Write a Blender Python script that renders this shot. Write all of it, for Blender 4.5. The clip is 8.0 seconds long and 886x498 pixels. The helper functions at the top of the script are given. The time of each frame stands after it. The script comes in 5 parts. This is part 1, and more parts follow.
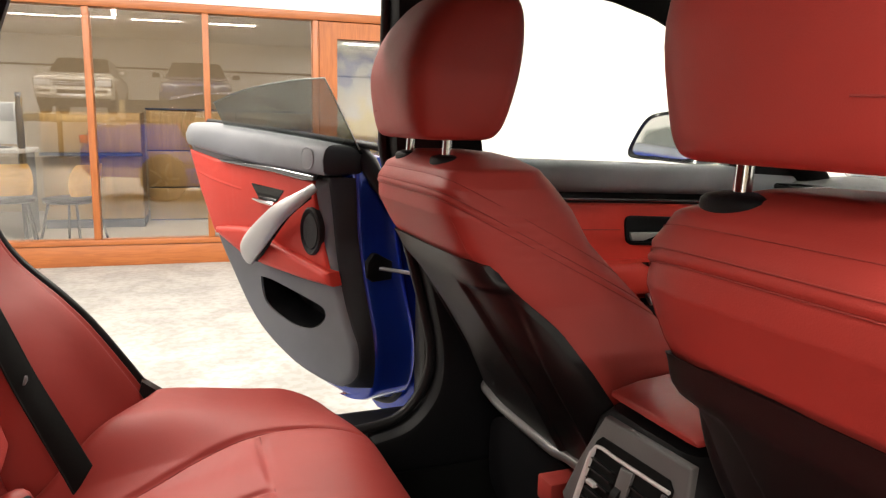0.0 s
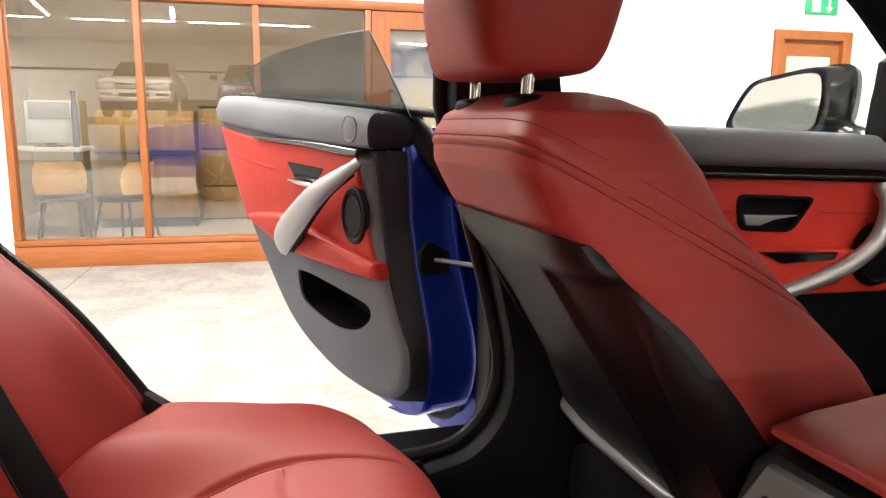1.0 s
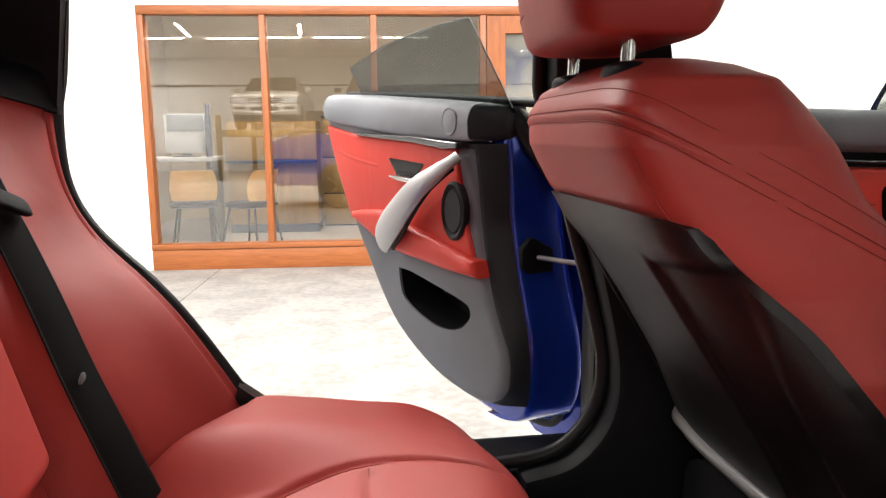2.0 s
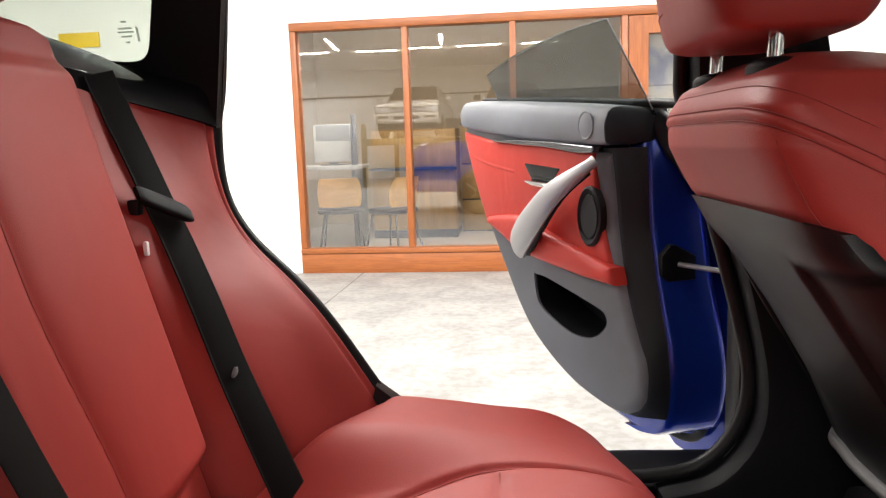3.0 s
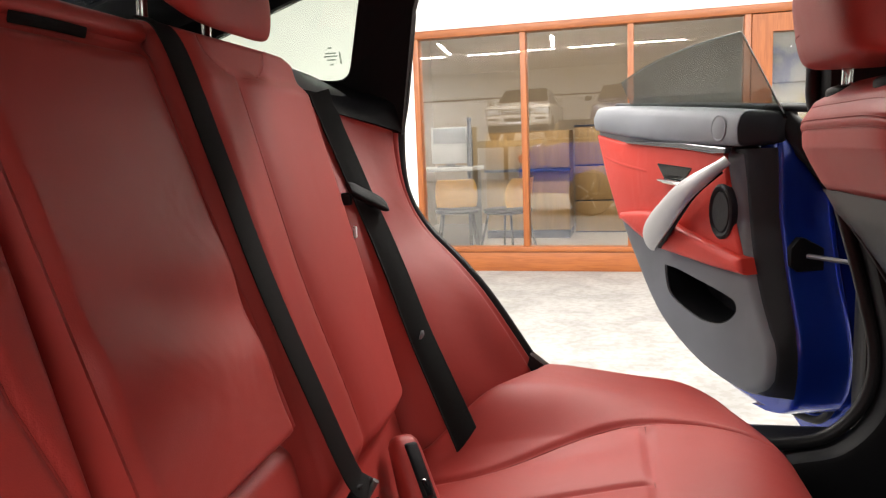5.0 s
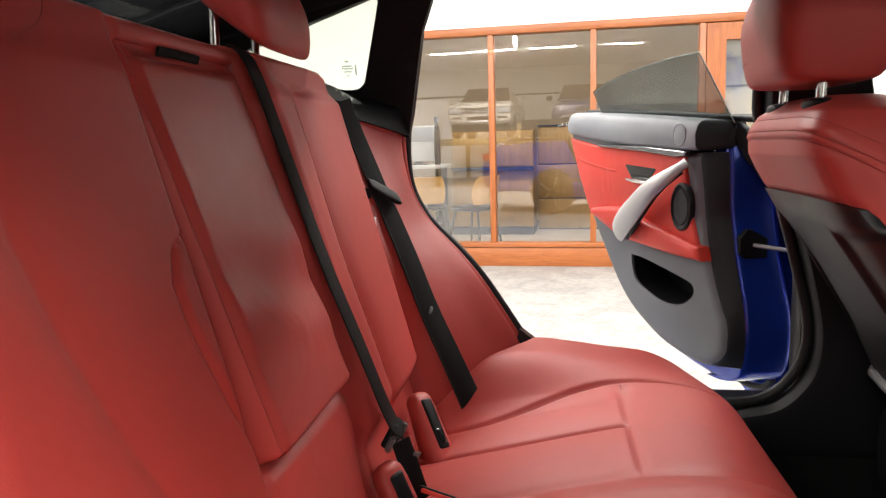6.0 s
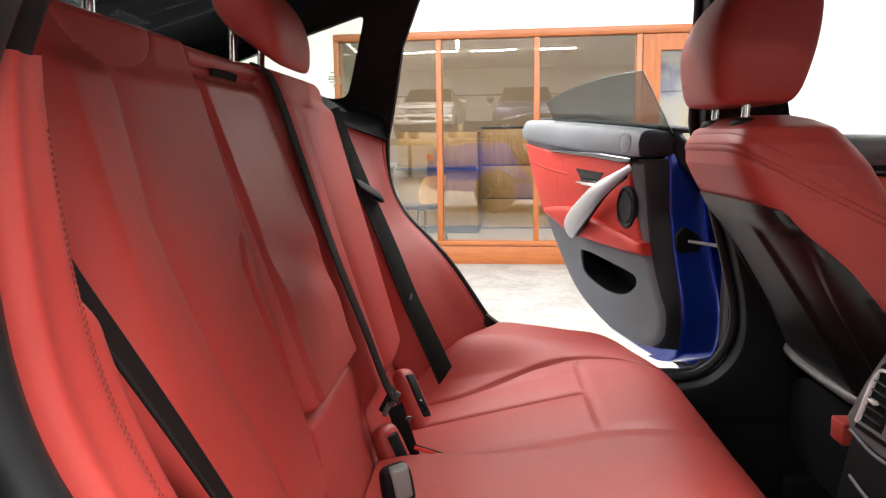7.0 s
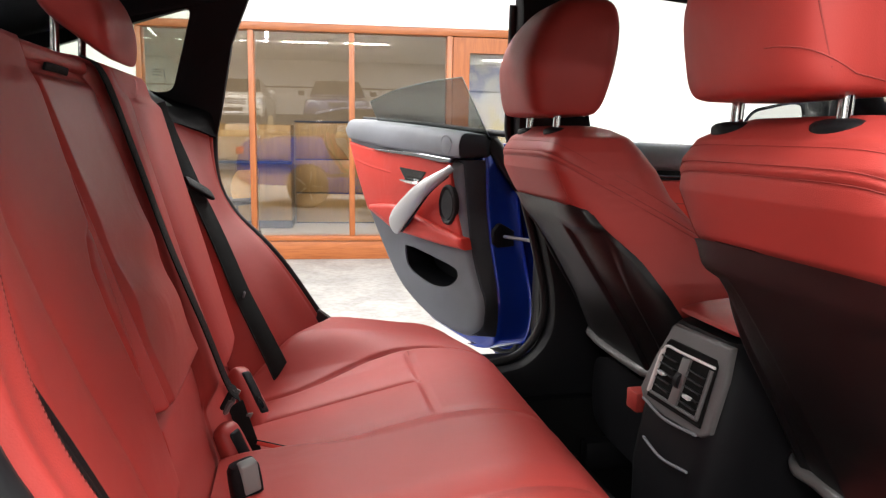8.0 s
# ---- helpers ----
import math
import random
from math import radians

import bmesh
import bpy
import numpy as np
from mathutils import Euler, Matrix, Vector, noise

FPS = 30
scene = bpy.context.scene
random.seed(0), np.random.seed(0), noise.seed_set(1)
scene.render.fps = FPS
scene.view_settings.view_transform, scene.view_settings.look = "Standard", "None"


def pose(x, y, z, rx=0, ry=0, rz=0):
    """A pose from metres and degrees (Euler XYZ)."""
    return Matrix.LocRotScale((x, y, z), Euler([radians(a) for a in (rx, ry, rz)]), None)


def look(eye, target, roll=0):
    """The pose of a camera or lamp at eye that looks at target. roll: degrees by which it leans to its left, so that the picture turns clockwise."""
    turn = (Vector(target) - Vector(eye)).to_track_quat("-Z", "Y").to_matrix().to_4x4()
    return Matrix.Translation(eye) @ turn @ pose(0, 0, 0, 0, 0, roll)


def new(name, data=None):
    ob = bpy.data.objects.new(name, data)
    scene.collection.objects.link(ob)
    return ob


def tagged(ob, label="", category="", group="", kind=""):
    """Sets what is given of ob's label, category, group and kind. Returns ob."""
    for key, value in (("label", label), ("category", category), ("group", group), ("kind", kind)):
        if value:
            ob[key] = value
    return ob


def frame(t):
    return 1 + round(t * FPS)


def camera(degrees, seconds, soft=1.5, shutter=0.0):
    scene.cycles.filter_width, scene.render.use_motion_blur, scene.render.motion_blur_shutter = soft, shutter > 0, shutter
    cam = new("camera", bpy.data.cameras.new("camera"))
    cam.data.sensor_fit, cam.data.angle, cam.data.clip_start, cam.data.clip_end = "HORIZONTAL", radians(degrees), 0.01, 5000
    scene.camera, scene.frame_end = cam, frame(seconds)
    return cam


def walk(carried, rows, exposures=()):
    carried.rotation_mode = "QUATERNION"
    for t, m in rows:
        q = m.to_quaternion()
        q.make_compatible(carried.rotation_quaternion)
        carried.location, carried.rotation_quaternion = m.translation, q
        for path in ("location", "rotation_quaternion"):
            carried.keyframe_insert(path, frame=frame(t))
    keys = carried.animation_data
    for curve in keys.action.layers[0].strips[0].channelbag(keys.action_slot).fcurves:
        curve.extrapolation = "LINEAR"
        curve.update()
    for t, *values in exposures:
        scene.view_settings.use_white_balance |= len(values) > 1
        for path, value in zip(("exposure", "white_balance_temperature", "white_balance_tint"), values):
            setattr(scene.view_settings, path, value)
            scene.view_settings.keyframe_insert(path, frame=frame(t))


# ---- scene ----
cam = camera(62.5, 8.0, 1.25)
PATH = [
    (0, (0.085, -1.0, 1.173), (0.687, 0.877, 0.835), 1.2),
    (0.5, (0.119, -0.844, 1.145), (0.666, 1.049, 0.799), 0.5),
    (1, (0.145, -0.73, 1.096), (0.604, 1.188, 0.761), 0.5),
    (2.5, (0.194, -0.677, 1.062), (0.143, 1.299, 0.761), -1.3),
    (3, (0.194, -0.681, 1.063), (-0.041, 1.284, 0.775), -1.8),
    (3.5, (0.191, -0.693, 1.066), (-0.197, 1.249, 0.785), -2.2),
    (4, (0.193, -0.72, 1.077), (-0.308, 1.193, 0.781), -2.4),
    (4.5, (0.166, -0.794, 1.065), (-0.371, 1.113, 0.792), -2.3),
    (6, (0.109, -1.099, 1.079), (-0.301, 0.838, 0.796), -1.6),
    (6.5, (0.079, -1.214, 1.085), (-0.274, 0.734, 0.801), -1.3),
    (7, (0.061, -1.282, 1.093), (-0.184, 0.682, 0.805), -0.7),
    (7.5, (0.034, -1.316, 1.103), (0.067, 0.661, 0.805), 0.2),
    (8, (0.016, -1.341, 1.107), (0.283, 0.618, 0.804), 0.9),
]
walk(cam, [(t, look(e, g, r)) for t, e, g, r in PATH], [(0.0, 0.14, 6950, 10), (0.6, 0.35, 6900, 10), (1.2, 0.3, 6800, 10), (2.4, 0.2, 6450, 10), (3.4, 0.12, 6480, 10), (4.6, 0.08, 6520, 10), (5.9, 0.3, 6550, 10), (7.0, 0.3, 6350, 10), (8.0, 0.16, 6250, 10)])

# ---- world, light ----
world = bpy.data.worlds.new("world")
scene.world = world
world.use_nodes = True
world.node_tree.nodes["Background"].inputs[0].default_value = (1.0, 0.98, 0.95, 1)
world.node_tree.nodes["Background"].inputs[1].default_value = 0.3


def strip_lamp(x, y, z, length, turn, power, width=0.07):
    """A ceiling batten of light; also makes the added fill lights."""
    data = bpy.data.lights.new("batten_or_fill_lamp", "AREA")
    data.shape, data.size, data.size_y, data.energy = "RECTANGLE", length, width, power
    data.color = (1.0, 0.955, 0.9)
    ob = new("batten_or_fill_lamp", data)
    ob.matrix_world = pose(x, y, z, 0, 0, turn)
    return tagged(ob, "white linear ceiling lamp or added fill light", "lamp", "ceiling lamps")


# ---- materials ----
def material(name, color, rough=0.5, metal=0.0, bump=0.0, bump_scale=200.0, vary=0.12, vary_scale=6.0, coat=0.0, spec=0.5,
             detail=4.0, rand=0.0, grime=None):
    """A painted or moulded surface: colour varied at two scales, fine relief, uneven gloss."""
    m = bpy.data.materials.new(name)
    m.use_nodes = True
    nt = m.node_tree
    b = nt.nodes["Principled BSDF"]
    b.inputs["Metallic"].default_value = metal
    b.inputs["Specular IOR Level"].default_value = spec
    b.inputs["Coat Weight"].default_value = coat
    co = nt.nodes.new("ShaderNodeTexCoord")
    big = nt.nodes.new("ShaderNodeTexNoise")
    big.inputs["Scale"].default_value, big.inputs["Detail"].default_value = vary_scale, 6
    fine = nt.nodes.new("ShaderNodeTexNoise")
    fine.inputs["Scale"].default_value, fine.inputs["Detail"].default_value = bump_scale, detail
    for n in (big, fine):
        nt.links.new(co.outputs["Object"], n.inputs["Vector"])
    ramp = nt.nodes.new("ShaderNodeValToRGB")
    c = Vector(color)
    lo, hi = c * (1 - vary), c * (1 + vary)
    if grime:
        lo = Vector(grime)
    ramp.color_ramp.elements[0].position, ramp.color_ramp.elements[1].position = 0.35, 0.65
    ramp.color_ramp.elements[0].color, ramp.color_ramp.elements[1].color = (*lo, 1), (*hi, 1)
    nt.links.new(big.outputs["Fac"], ramp.inputs["Fac"])
    col = ramp.outputs["Color"]
    if rand:
        info = nt.nodes.new("ShaderNodeObjectInfo")
        hsv = nt.nodes.new("ShaderNodeHueSaturation")
        mp = nt.nodes.new("ShaderNodeMapRange")
        mp.inputs["To Min"].default_value, mp.inputs["To Max"].default_value = 1 - rand, 1 + rand
        nt.links.new(info.outputs["Random"], mp.inputs["Value"])
        nt.links.new(mp.outputs["Result"], hsv.inputs["Value"])
        nt.links.new(col, hsv.inputs["Color"])
        col = hsv.outputs["Color"]
    nt.links.new(col, b.inputs["Base Color"])
    rm = nt.nodes.new("ShaderNodeMapRange")
    rm.inputs["To Min"].default_value, rm.inputs["To Max"].default_value = max(0.02, rough - 0.07), min(1, rough + 0.07)
    nt.links.new(big.outputs["Fac"], rm.inputs["Value"])
    nt.links.new(rm.outputs["Result"], b.inputs["Roughness"])
    if bump:
        bp = nt.nodes.new("ShaderNodeBump")
        bp.inputs["Strength"].default_value, bp.inputs["Distance"].default_value = bump, 0.001
        nt.links.new(fine.outputs["Fac"], bp.inputs["Height"])
        nt.links.new(bp.outputs["Normal"], b.inputs["Normal"])
    return m


def leather(name, color, rough=0.5, wrinkle=0.35):
    """Grained leather: voronoi pebbles over broad soft wrinkles."""
    m = material(name, color, rough, vary=0.08, vary_scale=3.0, spec=0.34)
    nt = m.node_tree
    b = nt.nodes["Principled BSDF"]
    co = nt.nodes.new("ShaderNodeTexCoord")
    vo = nt.nodes.new("ShaderNodeTexVoronoi")
    vo.inputs["Scale"].default_value = 760
    wr = nt.nodes.new("ShaderNodeTexNoise")
    wr.inputs["Scale"].default_value, wr.inputs["Detail"].default_value, wr.inputs["Distortion"].default_value = 6, 3, 0.8
    b1, b2 = nt.nodes.new("ShaderNodeBump"), nt.nodes.new("ShaderNodeBump")
    b1.inputs["Strength"].default_value, b1.inputs["Distance"].default_value = wrinkle, 0.018
    b2.inputs["Strength"].default_value, b2.inputs["Distance"].default_value = 0.2, 0.0005
    for n in (vo, wr):
        nt.links.new(co.outputs["Object"], n.inputs["Vector"])
    nt.links.new(wr.outputs["Fac"], b1.inputs["Height"])
    nt.links.new(vo.outputs["Distance"], b2.inputs["Height"])
    nt.links.new(b1.outputs["Normal"], b2.inputs["Normal"])
    nt.links.new(b2.outputs["Normal"], b.inputs["Normal"])
    return m


def glass(name, tint=(1, 1, 1), ior=1.5, rough=0.0):
    m = bpy.data.materials.new(name)
    m.use_nodes = True
    b = m.node_tree.nodes["Principled BSDF"]
    b.inputs["Base Color"].default_value = (*tint, 1)
    b.inputs["Transmission Weight"].default_value = 1
    b.inputs["Roughness"].default_value = rough
    b.inputs["IOR"].default_value = ior
    return m


def wood(name, light, dark, axis=0, scale=1.0, rough=0.4):
    """Stretched grain along one axis."""
    m = material(name, light, rough, bump=0.1, bump_scale=90)
    nt = m.node_tree
    b = nt.nodes["Principled BSDF"]
    co, mp = nt.nodes.new("ShaderNodeTexCoord"), nt.nodes.new("ShaderNodeMapping")
    s = [22 * scale] * 3
    s[axis] = 1.6 * scale
    mp.inputs["Scale"].default_value = s
    no = nt.nodes.new("ShaderNodeTexNoise")
    no.inputs["Scale"].default_value, no.inputs["Detail"].default_value, no.inputs["Distortion"].default_value = 2.2, 7, 1.2
    ramp = nt.nodes.new("ShaderNodeValToRGB")
    ramp.color_ramp.elements[0].position, ramp.color_ramp.elements[1].position = 0.36, 0.64
    ramp.color_ramp.elements[0].color, ramp.color_ramp.elements[1].color = (*dark, 1), (*light, 1)
    nt.links.new(co.outputs["Object"], mp.inputs["Vector"])
    nt.links.new(mp.outputs["Vector"], no.inputs["Vector"])
    nt.links.new(no.outputs["Fac"], ramp.inputs["Fac"])
    nt.links.new(ramp.outputs["Color"], b.inputs["Base Color"])
    return m


RED = leather("red_leather", (0.62, 0.045, 0.030), 0.48)
RED_SEAT = leather("red_seat_leather", (0.350, 0.0385, 0.0315), 0.50, 0.13)
# seam thread, also the groove shade of the bench put in as darker red
SEAM = material("seam_thread_and_shade", (0.25, 0.028, 0.023), 0.8)
RED_ARM = leather("red_armrest_leather", (0.34, 0.044, 0.037), 0.40, 0.3)
RED_ARM.node_tree.nodes["Principled BSDF"].inputs["Specular IOR Level"].default_value = 0.4
STITCH = material("dark_stitching", (0.12, 0.014, 0.011), 0.8)
GREY = material("grey_plastic", (0.158, 0.164, 0.174), 0.55, spec=0.2, bump=0.5, bump_scale=900)
BLACK = material("black_plastic", (0.007, 0.007, 0.008), 0.5, spec=0.1, bump=0.4, bump_scale=900)
SOFT = material("black_soft_trim", (0.17, 0.17, 0.172), 0.6, spec=0.2, bump=0.5, bump_scale=700)
SHELL = material("seat_shell_plastic", (0.007, 0.007, 0.0075), 0.38, spec=0.32, bump=0.3, bump_scale=900)
# paler than the shell: the lip's highlight put into its colour
LIP = material("lip_highlight_grey", (0.10, 0.10, 0.10), 0.3, spec=0.5)
PAD = material("grained_pad", (0.255, 0.266, 0.285), 0.55, spec=0.3, bump=0.6, bump_scale=420)
END = material("dark_end_trim", (0.020, 0.022, 0.025), 0.5, spec=0.25, bump=0.4, bump_scale=900)
STRIP = material("dark_chrome", (0.20, 0.20, 0.21), 0.18, 1.0, vary=0.03)
RUBBER = material("black_rubber", (0.014, 0.014, 0.015), 0.45, spec=0.2)
GLOSS = material("gloss_black", (0.008, 0.008, 0.009), 0.12)
CARPET = material("black_carpet", (0.006, 0.006, 0.006), 0.95, spec=0.1, bump=1.0, bump_scale=1200)
MAT = material("charcoal_mat", (0.022, 0.022, 0.023), 0.95, spec=0.1, bump=1.0, bump_scale=900)
WEBBING = material("black_webbing", (0.008, 0.008, 0.008), 0.7, spec=0.08, bump=0.6, bump_scale=1500)
SELVEDGE = material("woven_belt_edge", (0.014, 0.014, 0.014), 0.6, spec=0.15, bump=0.5, bump_scale=1300)
CHROME = material("chrome", (0.6, 0.6, 0.6), 0.12, 1.0, vary=0.03)
SATIN = material("satin_metal", (0.46, 0.45, 0.45), 0.5, 0.75, bump=0.08, bump_scale=500, vary=0.04)
BLUE = material("blue_paint", (0.008, 0.042, 0.38), 0.22, 0.4, coat=1.0, vary=0.05, spec=0.4)
# hardly metallic pale grey, chrome's bright reflection put into the colour
TRIM = material("painted_bright_trim", (0.62, 0.62, 0.62), 0.25, 0.2, vary=0.03)
HEADLINER = material("black_headliner", (0.006, 0.006, 0.007), 0.9, spec=0.15, bump=0.6, bump_scale=900)
CAR_GLASS = glass("tinted_glass", (0.26, 0.285, 0.275))
CLEAR = glass("clear_glass", (0.9, 0.95, 0.92))
PANE = glass("partition_glass", (0.95, 0.95, 0.93), 1.9)
QUARTER = glass("quarter_glass", (0.62, 0.69, 0.62))
CONSOLE = material("console_grey_plastic", (0.08, 0.08, 0.082), 0.42, spec=0.3, bump=0.3, bump_scale=900)
PANE_RIM = material("glass_edge_highlight", (0.42, 0.47, 0.44), 0.4)
GRILLE = material("speaker_cloth", (0.03, 0.03, 0.031), 0.6, spec=0.25, bump=0.8, bump_scale=1400)
MIRROR = material("mirror_face", (0.9, 0.9, 0.9), 0.02, 1.0, vary=0.0)
OAK = wood("orange_oak", (0.37, 0.116, 0.030), (0.275, 0.080, 0.020), 0)
OAK_UP = wood("orange_oak_upright", (0.37, 0.116, 0.030), (0.275, 0.080, 0.020), 2)
WHITE = material("white_wall_paint", (0.82, 0.81, 0.79), 0.8, bump=0.2, bump_scale=120, vary=0.02)
CEIL = material("white_ceiling", (0.8, 0.8, 0.79), 0.85, vary=0.02)
PLASTIC_W = material("white_plastic", (0.75, 0.75, 0.74), 0.4)


# ---- shapes ----
CAR = pose(0.0194, -0.2994, 0, 0, 0, 3.7)
BASE = {}


def thing(name, base, label, category, group="", m0=CAR, kind=""):
    ob = new(name)
    ob.empty_display_size = 0.05
    ob.matrix_world = m0 @ Matrix.Translation(base)
    BASE[ob.name] = Vector(base)
    return tagged(ob, label, category, group, kind)


def part(name, bm, mat, parent, label="", smooth=True, kind="", sharp=40):
    """Links a bmesh, given in its thing's frame, as one mesh under a thing or a part."""
    base = BASE[parent.name]
    bmesh.ops.translate(bm, verts=bm.verts, vec=-base)
    bmesh.ops.recalc_face_normals(bm, faces=bm.faces)
    me = bpy.data.meshes.new(name)
    bm.to_mesh(me)
    bm.free()
    me.materials.append(mat)
    if smooth:
        me.shade_smooth()
        me.set_sharp_from_angle(angle=radians(sharp))
    ob = new(name, me)
    ob.parent = parent
    BASE[ob.name] = base
    return tagged(ob, label, "", "", kind)


def solid(name, bm, mat, label="", category="", kind="", m0=Matrix(), group="", smooth=True):
    """A thing or a piece of the setting that is one mesh."""
    bmesh.ops.recalc_face_normals(bm, faces=bm.faces)
    me = bpy.data.meshes.new(name)
    bm.to_mesh(me)
    bm.free()
    me.materials.append(mat)
    if smooth:
        me.shade_smooth()
        me.set_sharp_from_angle(angle=radians(35))
    ob = new(name, me)
    ob.matrix_world = m0
    BASE[ob.name] = Vector((0, 0, 0))
    return tagged(ob, label, category, group, kind)


def box(x0, x1, y0, y1, z0, z1, r=0.0, seg=2, bm=None):
    out = bmesh.new() if bm is None else bm
    m = Matrix.LocRotScale(((x0 + x1) / 2, (y0 + y1) / 2, (z0 + z1) / 2), None, (x1 - x0, y1 - y0, z1 - z0))
    made = bmesh.ops.create_cube(out, size=1, matrix=m)
    if r:
        edges = {e for v in made["verts"] for e in v.link_edges}
        bmesh.ops.bevel(out, geom=list(edges), offset=r, segments=seg, profile=0.5, affect="EDGES")
    return out


def moved(bm, m):
    bmesh.ops.transform(bm, matrix=m, verts=bm.verts)
    return bm


def joined(*bms):
    out = bms[0]
    for b in bms[1:]:
        me = bpy.data.meshes.new("joint")
        b.to_mesh(me)
        b.free()
        out.from_mesh(me)
        bpy.data.meshes.remove(me)
    return out


def loft(rings, caps=True, closed=True):
    bm = bmesh.new()
    rows = [[bm.verts.new(p) for p in r] for r in rings]
    n = len(rows[0])
    for a, b in zip(rows, rows[1:]):
        for i in range(n if closed else n - 1):
            j = (i + 1) % n
            bm.faces.new((a[i], a[j], b[j], b[i]))
    if caps:
        bm.faces.new(rows[0])
        bm.faces.new(rows[-1][::-1])
    return bm


def oval(c, a, b, ra, rb, n=32, e=2.6):
    """A rounded-square loop round c in the directions a and b."""
    c, a, b = Vector(c), Vector(a), Vector(b)
    out = []
    for i in range(n):
        t = 2 * math.pi * i / n
        ct, st = math.cos(t), math.sin(t)
        out.append(c + a * ra * math.copysign(abs(ct) ** (2 / e), ct) + b * rb * math.copysign(abs(st) ** (2 / e), st))
    return out


def spline(pts, n=12):
    """Catmull-Rom through points of any size."""
    p = [Vector(q) for q in pts]
    p = [p[0] * 2 - p[1]] + p + [p[-1] * 2 - p[-2]]
    out = []
    for i in range(1, len(p) - 2):
        for k in range(n):
            t = k / n
            a, b, c, d = p[i - 1:i + 3]
            out.append(0.5 * (2 * b + (c - a) * t + (2 * a - 5 * b + 4 * c - d) * t * t + (3 * b - a - 3 * c + d) * t ** 3))
    return out + [p[-2]]


def tube(pts, r, n=10, flat=1.0, up=(0, 0, 1), caps=True):
    """A round or flattened rod along a line; r may be a list."""
    pts = [Vector(p) for p in pts]
    rings = []
    for i, p in enumerate(pts):
        d = (pts[min(i + 1, len(pts) - 1)] - pts[max(i - 1, 0)]).normalized()
        a = d.cross(Vector(up)).normalized()
        b = a.cross(d).normalized()
        ri = r[i] if isinstance(r, (list, tuple)) else r
        rings.append(oval(p, a, b, ri, ri * flat, n, 2))
    return loft(rings, caps)


def band(pts, across, width, thick):
    """A strap of webbing along a line; across is its direction of width, or one for each point."""
    pts = [Vector(p) for p in pts]
    rings = []
    for i, p in enumerate(pts):
        d = (pts[min(i + 1, len(pts) - 1)] - pts[max(i - 1, 0)]).normalized()
        a = Vector(across[i] if isinstance(across, list) else across)
        a = (a - d * a.dot(d)).normalized()
        b = d.cross(a).normalized()
        w, h = width / 2, thick / 2
        rings.append([p + a * w - b * h * 0.4, p + a * (w - 0.002) - b * h, p - a * (w - 0.002) - b * h, p - a * w - b * h * 0.4,
                      p - a * w + b * h * 0.4, p - a * (w - 0.002) + b * h, p + a * (w - 0.002) + b * h, p + a * w + b * h * 0.4])
    return loft(rings)


def slab(poly, place, depth, r=0.0, seg=2):
    """A plate: the outline poly of (a, b), laid into space by place(a, b, c) with c from 0 to depth; rounded rims on the c = depth side."""
    bm = bmesh.new()
    lo = [bm.verts.new(place(a, b, 0)) for a, b in poly]
    hi = [bm.verts.new(place(a, b, depth)) for a, b in poly]
    n = len(poly)
    for i in range(n):
        j = (i + 1) % n
        bm.faces.new((lo[i], lo[j], hi[j], hi[i]))
    bm.faces.new(lo[::-1])
    top = bm.faces.new(hi)
    if r:
        bmesh.ops.recalc_face_normals(bm, faces=bm.faces)
        bmesh.ops.bevel(bm, geom=list(top.edges), offset=r, segments=seg, profile=0.5, affect="EDGES")
    bmesh.ops.triangulate(bm, faces=[f for f in bm.faces if len(f.verts) > 4])
    return bm


def rounded(poly, r, n=4):
    """The outline with its corners rounded off."""
    out = []
    for i, p in enumerate(poly):
        p, a, b = Vector(p), Vector(poly[i - 1]), Vector(poly[(i + 1) % len(poly)])
        d, e = p + (a - p).normalized() * r, p + (b - p).normalized() * r
        out += [tuple(d * (1 - t) ** 2 + p * 2 * t * (1 - t) + e * t * t) for t in [k / n for k in range(n + 1)]]
    return out


def cut(bm, *cutters):
    """The solid bm less the cutters."""
    made = []
    for b in (bm, *cutters):
        bmesh.ops.recalc_face_normals(b, faces=b.faces)
        me = bpy.data.meshes.new("cut")
        b.to_mesh(me)
        b.free()
        made.append(new("cut", me))
    for c in made[1:]:
        md = made[0].modifiers.new("cut", "BOOLEAN")
        md.operation, md.object, md.solver = "DIFFERENCE", c, "EXACT"
    bpy.context.view_layer.update()
    me = bpy.data.meshes.new_from_object(made[0].evaluated_get(bpy.context.evaluated_depsgraph_get()))
    out = bmesh.new()
    out.from_mesh(me)
    for o in made:
        bpy.data.objects.remove(o)
    bpy.data.meshes.remove(me)
    return out


def smooth01(a, b, v):
    t = max(0.0, min(1.0, (v - a) / (b - a)))
    return t * t * (3 - 2 * t)


def bell(v, w):
    return math.exp(-(v / w) ** 2)


def lerp(table, v):
    """Piecewise linear reading of rows (key, value...) in rising key order."""
    if v <= table[0][0]:
        return table[0][1:]
    for a, b in zip(table, table[1:]):
        if v <= b[0]:
            k = (v - a[0]) / (b[0] - a[0])
            return tuple(p + (q - p) * k for p, q in zip(a[1:], b[1:]))
    return table[-1][1:]


# ---- showroom ----
GLASS_Y = 5.27
H_ROOM = 3.4
X0, X1, Y0 = -8.0, 9.5, -11.8


